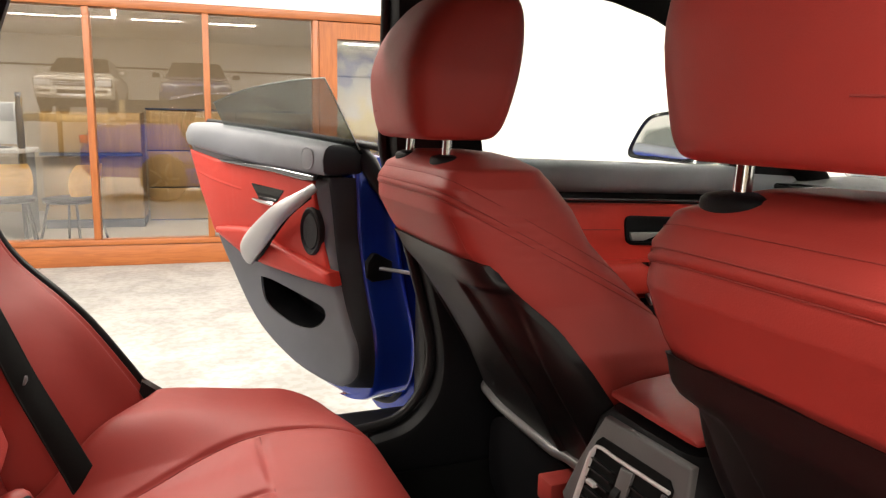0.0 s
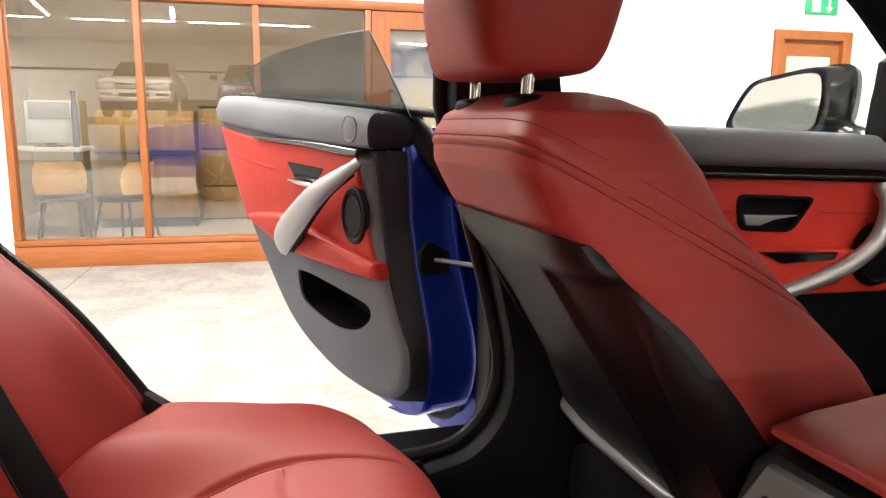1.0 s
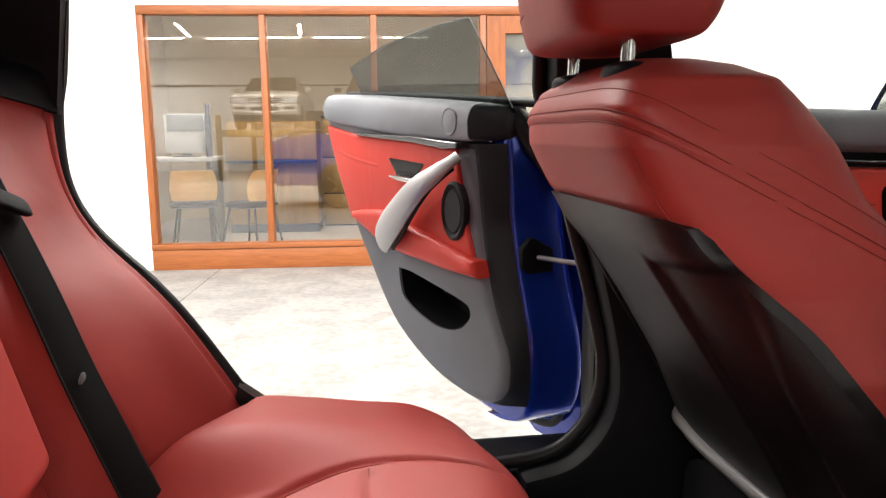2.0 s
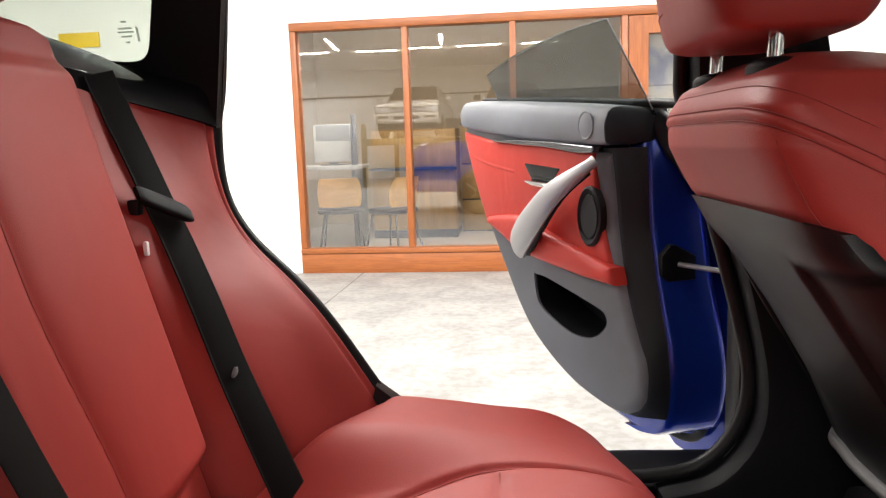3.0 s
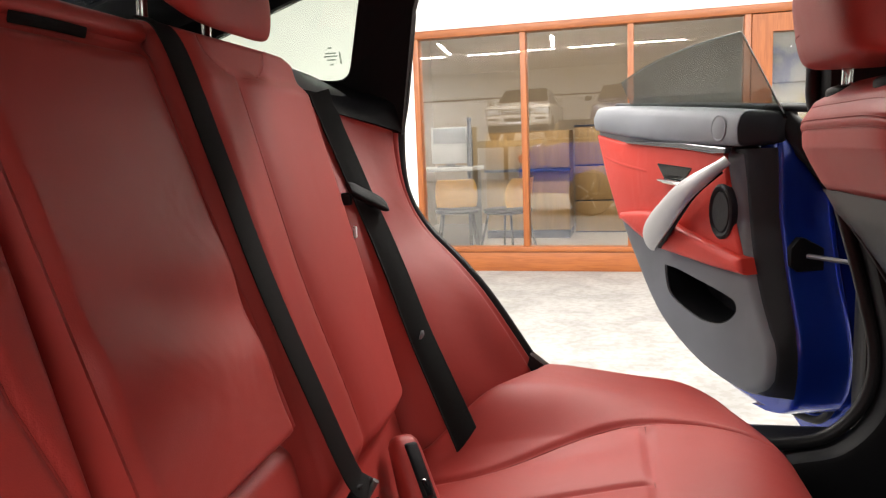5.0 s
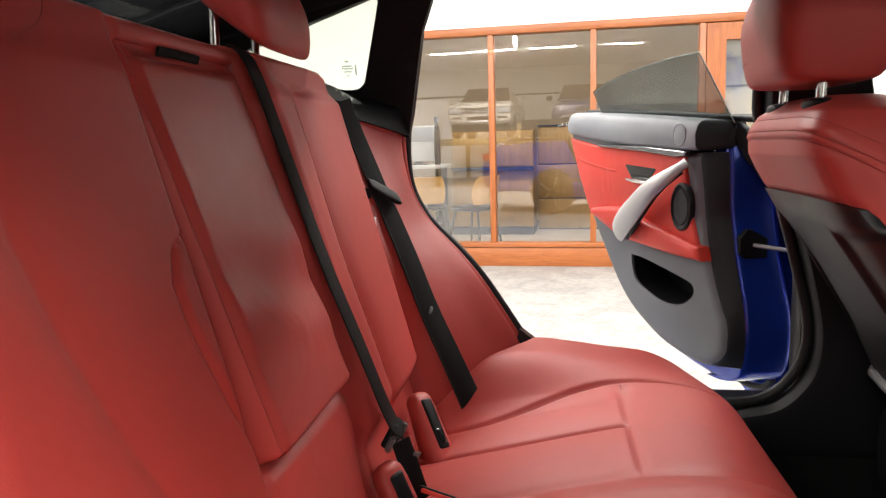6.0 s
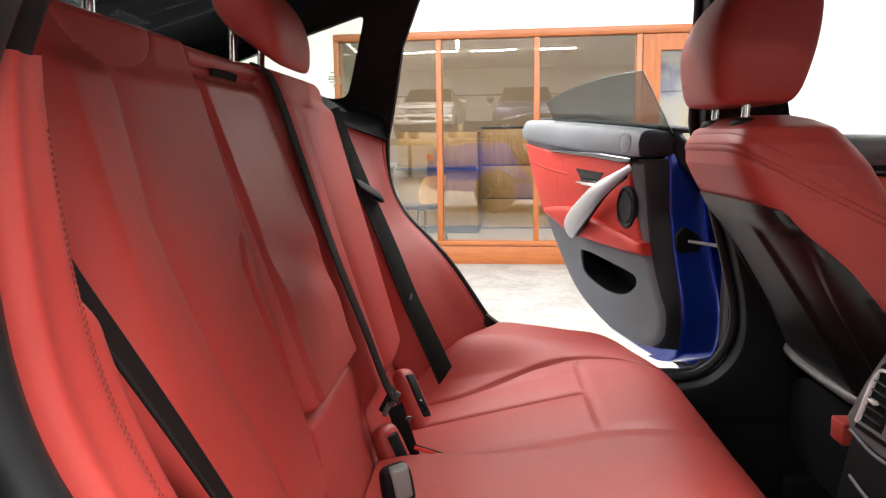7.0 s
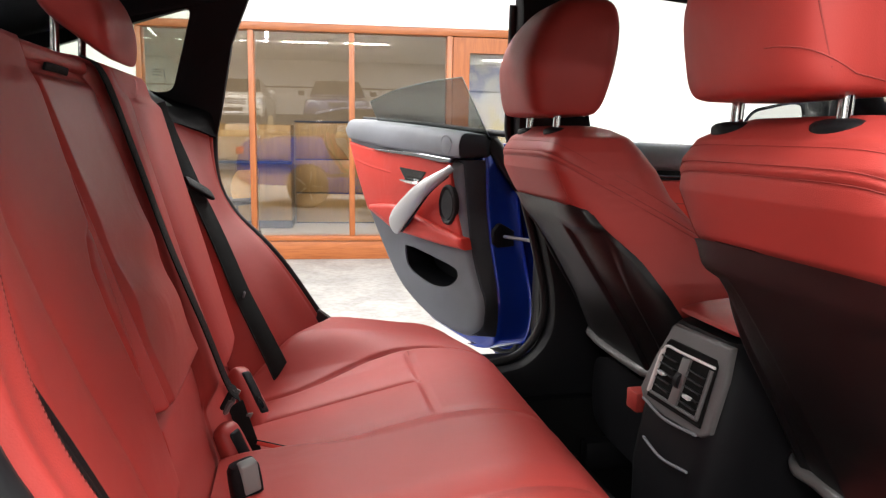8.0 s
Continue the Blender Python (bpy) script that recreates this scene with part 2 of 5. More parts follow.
def concrete():
    m = material("worn_concrete", (0.46, 0.45, 0.43), 0.5, bump=0.25, bump_scale=60, vary=0.18, vary_scale=1.1)
    nt = m.node_tree
    b = nt.nodes["Principled BSDF"]
    co = nt.nodes.new("ShaderNodeTexCoord")
    n1, n2 = nt.nodes.new("ShaderNodeTexNoise"), nt.nodes.new("ShaderNodeTexNoise")
    n1.inputs["Scale"].default_value, n1.inputs["Detail"].default_value, n1.inputs["Distortion"].default_value = 3.4, 12, 0.4
    n2.inputs["Scale"].default_value, n2.inputs["Detail"].default_value = 21.0, 12
    r1, r2 = nt.nodes.new("ShaderNodeValToRGB"), nt.nodes.new("ShaderNodeValToRGB")
    e = r1.color_ramp.elements
    e[0].position, e[0].color = 0.40, (0.265, 0.263, 0.254, 1)
    e[1].position, e[1].color = 0.58, (0.345, 0.342, 0.331, 1)
    e = r2.color_ramp.elements
    e[0].position, e[0].color = 0.43, (0.82, 0.80, 0.75, 1)
    e[1].position, e[1].color = 0.54, (1, 1, 1, 1)
    mx = nt.nodes.new("ShaderNodeMix")
    mx.data_type, mx.blend_type = "RGBA", "MULTIPLY"
    mx.inputs["Factor"].default_value = 0.8
    for n in (n1, n2):
        nt.links.new(co.outputs["Object"], n.inputs["Vector"])
    nt.links.new(n1.outputs["Fac"], r1.inputs["Fac"])
    nt.links.new(n2.outputs["Fac"], r2.inputs["Fac"])
    nt.links.new(r1.outputs["Color"], mx.inputs["A"])
    nt.links.new(r2.outputs["Color"], mx.inputs["B"])
    nt.links.new(mx.outputs["Result"], b.inputs["Base Color"])
    return m


CONCRETE = concrete()
solid("floor", box(X0, X1, Y0, 12, -0.2, 0), CONCRETE, "worn pale concrete showroom floor with patchy stains", "floor", "structure")
joint = box(-1.2, -1.188, 2.0, GLASS_Y, 0.0005, 0.0012)
for jx in (-3.6, 1.2, 3.6):
    box(jx, jx + 0.012, 0.5, GLASS_Y, 0.0005, 0.0012, bm=joint)
solid("trim_floor_joint", joint, material("joint_grey", (0.22, 0.215, 0.20), 0.8, vary=0.3), "thin darker joint lines in the concrete floor", "floor joint", "structure", smooth=False)
solid("ceiling", box(X0, X1, Y0, 12, H_ROOM, H_ROOM + 0.2), CEIL, "plain white showroom ceiling", "ceiling", "structure")
solid("wall_west", box(X0 - 0.2, X0, Y0, 12, 0, H_ROOM), WHITE, "plain white showroom wall", "wall", "structure")
solid("wall_east", box(X1, X1 + 0.2, Y0, 12, 0, H_ROOM), WHITE, "plain white showroom wall", "wall", "structure")
solid("wall_south", box(X0, X1, Y0 - 0.2, Y0, 0, H_ROOM), WHITE, "plain white showroom wall", "wall", "structure")

# the glazed office front and the wall it stands in
XA, XE = -1.72, 2.0
wall_n = cut(box(X0, X1, GLASS_Y, GLASS_Y + 0.14, 0, H_ROOM),
             box(XA, XE, GLASS_Y - 0.1, GLASS_Y + 0.3, -0.1, 2.06),
             box(4.68, 5.47, GLASS_Y - 0.1, GLASS_Y + 0.3, -0.1, 1.96))
solid("wall_north", wall_n, WHITE, "white showroom wall round the glazed office front", "wall", "structure")

front = thing("glazed_partition", (0, GLASS_Y, 0), "orange oak framed glass office partition with tall panes", "partition", m0=Matrix())
YF0, YF1 = GLASS_Y - 0.02, GLASS_Y + 0.10
part("plinth", box(XA, 1.0, YF0, YF1, 0, 0.165, 0.004), OAK, front, "orange oak skirting board")
part("bottom_rail", box(XA, 1.0, YF0 - 0.012, YF1, 0.168, 0.21, 0.005), OAK, front)
part("top_rail", box(XA, XE, YF0 - 0.006, YF1, 1.99, 2.055, 0.005), OAK, front)
POSTS = (-1.695, -0.775, 0.085, 0.95)
for px in POSTS:
    part("post", box(px - 0.025, px + 0.025, YF0, YF1, 0.212, 1.988, 0.004), OAK_UP, front)
for a, b in zip(POSTS, POSTS[1:]):
    part("pane", box(a + 0.026, b - 0.026, GLASS_Y + 0.03, GLASS_Y + 0.036, 0.212, 1.988), PANE, front, "clear glass pane", smooth=False)

office_door = thing("office_door", (1.5, GLASS_Y, 0), "closed orange oak office door with a large glass light", "door", m0=Matrix())
part("door_leaf", cut(box(0.98, 1.92, YF0 + 0.01, YF1 - 0.03, 0.01, 1.985, 0.003), box(1.13, 1.77, 5, 5.6, 0.35, 1.85)), OAK_UP, office_door, smooth=False)
part("door_post", box(1.93, 1.99, YF0, YF1, 0, 1.988, 0.004), OAK_UP, office_door)
part("pane", box(1.13, 1.77, GLASS_Y + 0.03, GLASS_Y + 0.036, 0.35, 1.85), PANE, office_door, "clear glass pane", smooth=False)

back_door = thing("wooden_door", (5.07, GLASS_Y, 0), "closed oak door with a pale panel in the white wall", "door", m0=Matrix())
part("door_frame", cut(box(4.66, 5.49, GLASS_Y - 0.03, GLASS_Y + 0.15, 0, 1.98, 0.004), box(4.76, 5.39, 5, 6, -0.1, 1.9)), OAK_UP, back_door, smooth=False)
part("door_leaf", cut(box(4.76, 5.39, GLASS_Y + 0.02, GLASS_Y + 0.06, 0.01, 1.9), box(4.83, 5.31, 5, 6, 0.25, 1.76)), OAK_UP, back_door, smooth=False)
part("panel", box(4.83, 5.31, GLASS_Y + 0.03, GLASS_Y + 0.05, 0.25, 1.76), material("pale_panel", (0.55, 0.5, 0.42), 0.5), back_door, "pale translucent panel")

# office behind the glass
# wall tone darkened in place of a dimmer room behind the glass
BEIGE = material("dimmed_beige_paint", (0.25, 0.185, 0.115), 0.8, bump=0.2, bump_scale=120, vary=0.04)
solid("office_floor", box(-2.6, 3.4, GLASS_Y + 0.14, 9.0, 0.001, 0.012), material("office_lino", (0.22, 0.19, 0.16), 0.5, vary=0.1), "brownish grey office floor", "floor", "structure")
solid("office_wall_back", box(-4, 3.5, 9.0, 9.15, 0, H_ROOM), BEIGE, "office back wall in beige darkened to keep the room dim", "wall", "structure")
solid("office_wall_side", box(-2.75, -2.6, GLASS_Y + 0.14, 9.0, 0, H_ROOM), BEIGE, "office side wall in beige darkened to keep the room dim", "wall", "structure")
solid("office_wall_east", box(3.4, 3.5, GLASS_Y + 0.14, 9.0, 0, H_ROOM), BEIGE, "office side wall in beige darkened to keep the room dim", "wall", "structure")

# seven battens mirrored in the glass, then added fill lights with no seen source
for lx, ly, ln, turn, power, wide in (
        (-4.83, -6.3, 0.8, 0, 78, 0.07), (-4.1, -5.0, 2.0, 83, 62, 0.07), (-3.35, -6.35, 1.1, 0, 78, 0.07), (-2.2, -6.2, 0.9, 0, 98, 0.07),
        (-1.65, -4.9, 1.6, 84, 62, 0.07), (-0.9, -6.2, 1.1, 0, 112, 0.07), (0.6, -6.2, 1.1, 0, 130, 0.07), (5.0, -9.0, 2.4, 0, 170, 0.07), (-7.0, -9.5, 1.6, 0, 150, 0.07),
        (-4.5, 1.5, 1.6, 0, 80, 0.2), (-1.5, 2.5, 2.0, 0, 85, 0.4), (1.4, 2.5, 2.4, 0, 85, 0.5), (5.0, 3.4, 1.6, 0, 110, 0.2),
        (-4.6, -1.2, 1.6, 90, 20, 0.2), (-2.4, -2.9, 1.4, 0, 40, 0.3), (0.6, -2.0, 2.4, 0, 98, 1.0), (-0.6, 6.1, 1.4, 0, 110, 0.07)):
    strip_lamp(lx, ly, H_ROOM - 0.12, ln, turn, power * ln, wide)

# ---- far rear door, standing open ----
DA = radians(62.5)
DU, DN = Vector((-math.cos(DA), math.sin(DA), 0)), Vector((-math.sin(DA), -math.cos(DA), 0))
D0 = Vector((0.4105, 0.9276, 0))


def dr(u, z, w=0.0):
    """A place on the open door: u to its rear, z up, w out of its inner face."""
    return D0 + DU * u + DN * w + Vector((0, 0, z))


def at_w(w0):
    return lambda u, z, c: dr(u, z, w0 + c)


rear_door = thing("car_rear_door", D0, "open blue car rear door with grey and red inner panel", "car door")
# front rim of the inner panel and the edge where the paint begins, as rows of height and place along the door
FOLD = [(0.552, -0.014), (0.573, -0.039), (0.604, -0.051), (0.657, -0.049), (0.694, -0.030), (0.748, -0.006), (0.814, 0.015), (0.896, 0.031), (0.969, 0.041), (1.037, 0.053)]
PAINT = [(0.500, 0.020), (0.505, -0.015), (0.525, -0.045), (0.56, -0.056), (0.60, -0.061), (0.64, -0.060), (0.69, -0.052), (0.751, -0.035), (0.812, -0.019), (0.916, 0.001), (1.018, 0.005), (1.075, 0.012)]
edge = [(p.x, p.y) for p in spline([(0.672, 1.155), (0.655, 1.092), (0.597, 0.972), (0.529, 0.849), (0.462, 0.76), (0.386, 0.67), (0.313, 0.613), (0.201, 0.562), (0.10, 0.541), (0.03, 0.538)] + [(u, z) for z, u in FOLD], 5)]
shell = [(p.x, p.y) for p in spline([(0.67, 1.14), (0.65, 1.06), (0.59, 0.93), (0.50, 0.77), (0.375, 0.625), (0.26, 0.56), (0.14, 0.515), (0.05, 0.505), (0.0, 0.52), (0.0, 0.60)], 6)]
outer = slab([(0.02, 1.09)] + shell, at_w(-0.17), 0.045, 0.008)


def paint_ring(z):
    """A level section of the painted hinge end: a rounded ridge, then the flank that runs back to the seal."""
    u = lerp(PAINT, z)[0]
    return [dr(u + a, z, w) for a, w in ((0.05, -0.052), (0.010, -0.0495), (0.004, -0.0495), (-0.001, -0.0515), (-0.005, -0.0555), (-0.0075, -0.061), (-0.009, -0.068), (-0.0125, -0.085), (-0.021, -0.112), (-0.030, -0.140), (-0.031, -0.152), (-0.022, -0.165), (0.05, -0.168))]


part("hinge_face", loft([paint_ring(z) for z in [0.500, 0.503, 0.508, 0.516, 0.526, 0.54] + [0.56 + 0.02 * k for k in range(26)]]), BLUE, rear_door, "metallic blue painted hinge face")
part("lower_lip", slab([(-0.03, 0.56), (0.22, 0.575), (0.33, 0.61), (0.35, 0.588), (0.24, 0.536), (0.12, 0.512), (0.05, 0.502), (0.0, 0.5005), (-0.02, 0.51)], at_w(-0.165), 0.114, 0.012, 3), BLUE, rear_door, "metallic blue lower lip of the door")
part("outer_shell", outer, BLUE, rear_door, "metallic blue painted door shell")
POCKET = [(p.x, p.y) for p in spline([(0.319, 0.771), (0.272, 0.769), (0.186, 0.755), (0.088, 0.737), (0.062, 0.725), (0.062, 0.704), (0.088, 0.681), (0.126, 0.668), (0.187, 0.667), (0.263, 0.687), (0.302, 0.709), (0.316, 0.743), (0.319, 0.771)], 4)][:-1]
panel = cut(slab(edge, at_w(-0.122), 0.122, 0.026, 5), slab(POCKET, at_w(-0.108), 0.2))
part("inner_panel", panel, GREY, rear_door, "grained dark grey plastic door panel with a map pocket")
PC = Vector((sum(p[0] for p in POCKET) / len(POCKET), sum(p[1] for p in POCKET) / len(POCKET)))
tight = [tuple(PC + (Vector(p) - PC) * 0.985) for p in POCKET]
# added black liner carries the pocket's shade; the panel itself is grey
part("map_pocket", cut(slab(tight, at_w(-0.107), 0.103), slab([tuple(PC + (Vector(p) - PC) * 0.955) for p in POCKET], at_w(-0.103), 0.2)), BLACK, rear_door, "black liner put in for the shade of the map pocket")
PAD_ROWS = [(0.002, -0.046, 1.056, 1.112), (0.006, -0.042, 1.053, 1.115), (0.038, -0.002, 1.050, 1.118), (0.044, 0.006, 1.049, 1.119), (0.050, 0.0115, 1.049, 1.120), (0.062, 0.0145, 1.049, 1.121), (0.12, 0.015, 1.051, 1.127),
            (0.20, 0.015, 1.055, 1.134), (0.30, 0.015, 1.061, 1.142), (0.455, 0.015, 1.076, 1.154), (0.60, 0.014, 1.093, 1.162), (0.645, 0.010, 1.099, 1.163), (0.662, 0.002, 1.104, 1.160), (0.670, -0.012, 1.110, 1.154)]


def pad_ring(u, w, z0, z1):
    return [dr(u, z, max(v, -0.10)) for z, v in ((z0, -0.09), (z0, w - 0.012), (z0 + 0.003, w - 0.004), (z0 + 0.010, w), ((z0 + z1) / 2, w + 0.002), (z1 - 0.024, w - 0.001), (z1 - 0.011, w - 0.006), (z1 - 0.003, w - 0.016), (z1, w - 0.030), (z1 + 0.001, -0.09))]


part("top_pad", loft([pad_ring(*r) for r in PAD_ROWS[4:]]), PAD, rear_door, "dark grey grained soft ledge of the door", sharp=50)
part("pad_end", loft([pad_ring(*r) for r in PAD_ROWS[:4]] + [pad_ring(0.049, 0.0105, 1.0495, 1.1195)]), END, rear_door, "black folded end of the ledge", sharp=50)
insert = slab([(0.640, 1.088), (0.506, 1.066), (0.25, 1.050), (0.097, 1.036), (0.079, 0.967), (0.062, 0.893), (0.030, 0.80), (0.20, 0.80), (0.37, 0.81), (0.525, 0.868), (0.588, 0.975)],
              at_w(-0.02), 0.028, 0.008, 3)
part("red_insert", insert, RED, rear_door, "red leather door insert")
arm = slab([(p.x, p.y) for p in spline([(0.498, 0.884), (0.43, 0.893), (0.326, 0.896), (0.224, 0.868), (0.112, 0.846), (0.022, 0.826)], 4)] + [(0.012, 0.794), (0.113, 0.797), (0.282, 0.810), (0.379, 0.832), (0.47, 0.862)],
           at_w(-0.02), 0.05, 0.016, 4)
part("armrest", arm, RED, rear_door, "padded red leather door armrest")


def end_ring(z):
    """A level section of the trim that folds from the inner face round to the paint."""
    a, b = lerp(FOLD, z)[0], lerp(PAINT, z)[0]
    b = min(b, a - 0.006)
    return [dr(u, z, w) for u, w in ((a + 0.03, -0.012), (a + 0.004, -0.011), (a - 0.003, -0.015), (b + 0.004, -0.043), (b, -0.050), (b + 0.004, -0.056), (a + 0.03, -0.058))]


part("end_trim", loft([end_ring(0.548 + 0.0124 * k) for k in range(41)]), END, rear_door, "black end trim of the door panel", sharp=60)
part("chrome_strip", slab([(p.x, p.y) for p in spline([(0.482, 1.069), (0.36, 1.064), (0.243, 1.060), (0.15, 1.053), (0.074, 1.047)], 4)] + [(0.086, 1.035), (0.123, 1.034), (0.244, 1.047), (0.36, 1.054), (0.463, 1.061)], at_w(0.002), 0.016, 0.004, 3), STRIP, rear_door, "polished chrome trim strip")
grip = [dr(u, z, w) for u, z, w in spline([(0.078, 1.022, 0.012), (0.10, 0.995, 0.042), (0.155, 0.955, 0.062), (0.235, 0.895, 0.06), (0.295, 0.855, 0.048), (0.325, 0.838, 0.035)], 5)]
part("handle_backing", tube([p + DU * -0.010 + DN * -0.014 for p in grip[4:]], [0.008 + 0.02 * smooth01(0, 0.6 * len(grip), i) for i in range(len(grip) - 4)], 16, 0.5, DN), BLACK, rear_door, "black underside of the pull handle")
part("pull_handle", tube(grip, [0.013 + 0.021 * smooth01(0, 0.7 * len(grip), i) for i in range(len(grip))], 16, 0.5, DN), SATIN, rear_door, "brushed satin metal pull handle")
rec = slab(rounded([(0.342, 1.014), (0.200, 1.004), (0.238, 0.968), (0.302, 0.968)], 0.008, 3), at_w(0.002), 0.008, 0.003)
cup = part("release_recess", rec, GLOSS, rear_door, "black recess of the door release")
part("release_lever", tube([dr(0.322, 0.974, 0.014), dr(0.275, 0.971, 0.022), dr(0.225, 0.968, 0.020)], [0.006, 0.010, 0.009], 10, 0.7), CHROME, cup, "chrome door release lever")


def disc(u, z, w, ru, rz, h, n=28):
    return loft([[dr(u + ru * k * math.cos(2 * math.pi * i / n), z + rz * k * math.sin(2 * math.pi * i / n), w + d) for i in range(n)]
                 for k, d in ((1, 0), (1, h), (0.92, h + 0.003), (0.80, h), (0.76, h - 0.003), (0.70, h + 0.001), (0.3, h + 0.002), (0.05, h + 0.0025))])


part("speaker_grille", disc(0.096, 0.915, -0.002, 0.037, 0.058, 0.016), GRILLE, rear_door, "round black speaker grille")
part("tweeter_grille", loft([[dr(0.102 + 0.024 * k * math.cos(2 * math.pi * i / 32), 1.087 + 0.027 * k * math.sin(2 * math.pi * i / 32), 0.0165 + d) for i in range(32)] for k, d in ((1, 0), (0.97, 0.0016), (0.88, 0.0016), (0.84, 0.0008), (0.78, 0.0014), (0.05, 0.002))]), PAD, rear_door, "small round tweeter grille")
pane = slab([(p.x, p.y) for p in spline([(0.515, 1.218), (0.375, 1.244), (0.25, 1.258), (0.13, 1.266), (0.025, 1.268)], 5)] + [(-0.005, 1.10), (0.515, 1.14)], lambda u, z, c: dr(u, z, -0.05 + 0.5 * (z - 1.12) + c), 0.005)
part("window_pane", pane, CAR_GLASS, rear_door, "half-lowered tinted window glass", smooth=False)
# thin pale rods paint the highlight along the pane's top and front edge
for run in ([(p.x, p.y) for p in spline([(0.515, 1.218), (0.375, 1.244), (0.25, 1.258), (0.13, 1.266), (0.025, 1.268)], 5)], [(0.025, 1.268), (-0.003, 1.11)]):
    part("pane_rim", tube([dr(u, z, -0.048 + 0.5 * (z - 1.12)) for u, z in run], 0.0013, 8, up=DN), PANE_RIM, rear_door, "bright line painted along the edge of the glass")
part("lock_pin", tube([dr(0.645, 1.15, -0.03), dr(0.645, 1.185, -0.03)], 0.0045), BLACK, rear_door)
part("waist_seal", tube([dr(0.66, 1.165, -0.07), dr(0.3, 1.145, -0.07), dr(-0.08, 1.115, -0.07)], 0.009), RUBBER, rear_door)
part("hinge_boot", tube(spline([dr(0.03, 1.105, -0.075), dr(0.004, 1.075, -0.085), dr(-0.015, 1.04, -0.098), dr(-0.03, 1.005, -0.115), dr(-0.04, 0.96, -0.14)], 3), [0.026, 0.025, 0.024, 0.026, 0.024, 0.022, 0.023, 0.021, 0.019, 0.019, 0.017, 0.015, 0.012]), RUBBER, rear_door, "black rubber boot at the hinge corner")
seal = [dr(u, z, -0.156) for u, z in spline([(0.0, 0.99), (-0.010, 0.90), (-0.028, 0.802), (-0.043, 0.69), (-0.050, 0.60), (-0.046, 0.53), (-0.026, 0.490), (0.01, 0.470), (0.08, 0.472), (0.20, 0.51)], 6)]
part("edge_seal", tube(seal, 0.0085, 10, 0.8, DN), RUBBER, rear_door, "black rubber edge seal")
part("outer_skin", slab([(p.x, p.y) for p in spline([(-0.05, 1.08), (-0.066, 0.95), (-0.085, 0.78), (-0.096, 0.62), (-0.088, 0.50), (-0.055, 0.447), (0.0, 0.430), (0.06, 0.432)], 5)] + [(0.10, 0.46), (0.08, 1.08)], at_w(-0.186), 0.014, 0.005), BLUE, rear_door, "overlapping edge of the blue door skin")
part("insert_crease", tube(spline([dr(0.605, 1.030, 0.007), dr(0.52, 1.012, 0.009), dr(0.42, 0.998, 0.009), dr(0.37, 0.992, 0.006)], 5), 0.004, 8, 0.25, DN), RED, rear_door, "soft moulded crease of the red insert")
strap_box = thing("door_check", dr(-0.06, 0.83, -0.09), "black door check bracket with a steel arm", "door check")
part("bracket", slab([(-0.120, 0.802), (-0.070, 0.800), (-0.056, 0.812), (-0.056, 0.848), (-0.072, 0.868), (-0.082, 0.868), (-0.120, 0.846)], lambda a, b, c: dr(-0.026 - 0.7 * c + 0.3 * (a + 0.085), b, a + 0.2 * c), 0.022, 0.005), BLACK, strap_box)
part("check_arm", tube([dr(-0.04, 0.832, -0.085), Vector((0.572, 0.885, 0.825))], 0.008, 8, 0.6), SATIN, strap_box, "steel check arm")

# ---- body of the car: sill, pillars, roof, front door ----
body = thing("car_shell", (0.0, 0.0, 0.0), "blue car body with black pillar trim and sills", "car")
BASE[body.name] = Vector((0, 0, 0))


def mirror_y(bm):
    return moved(bm, Matrix.Diagonal((1, -1, 1, 1)))


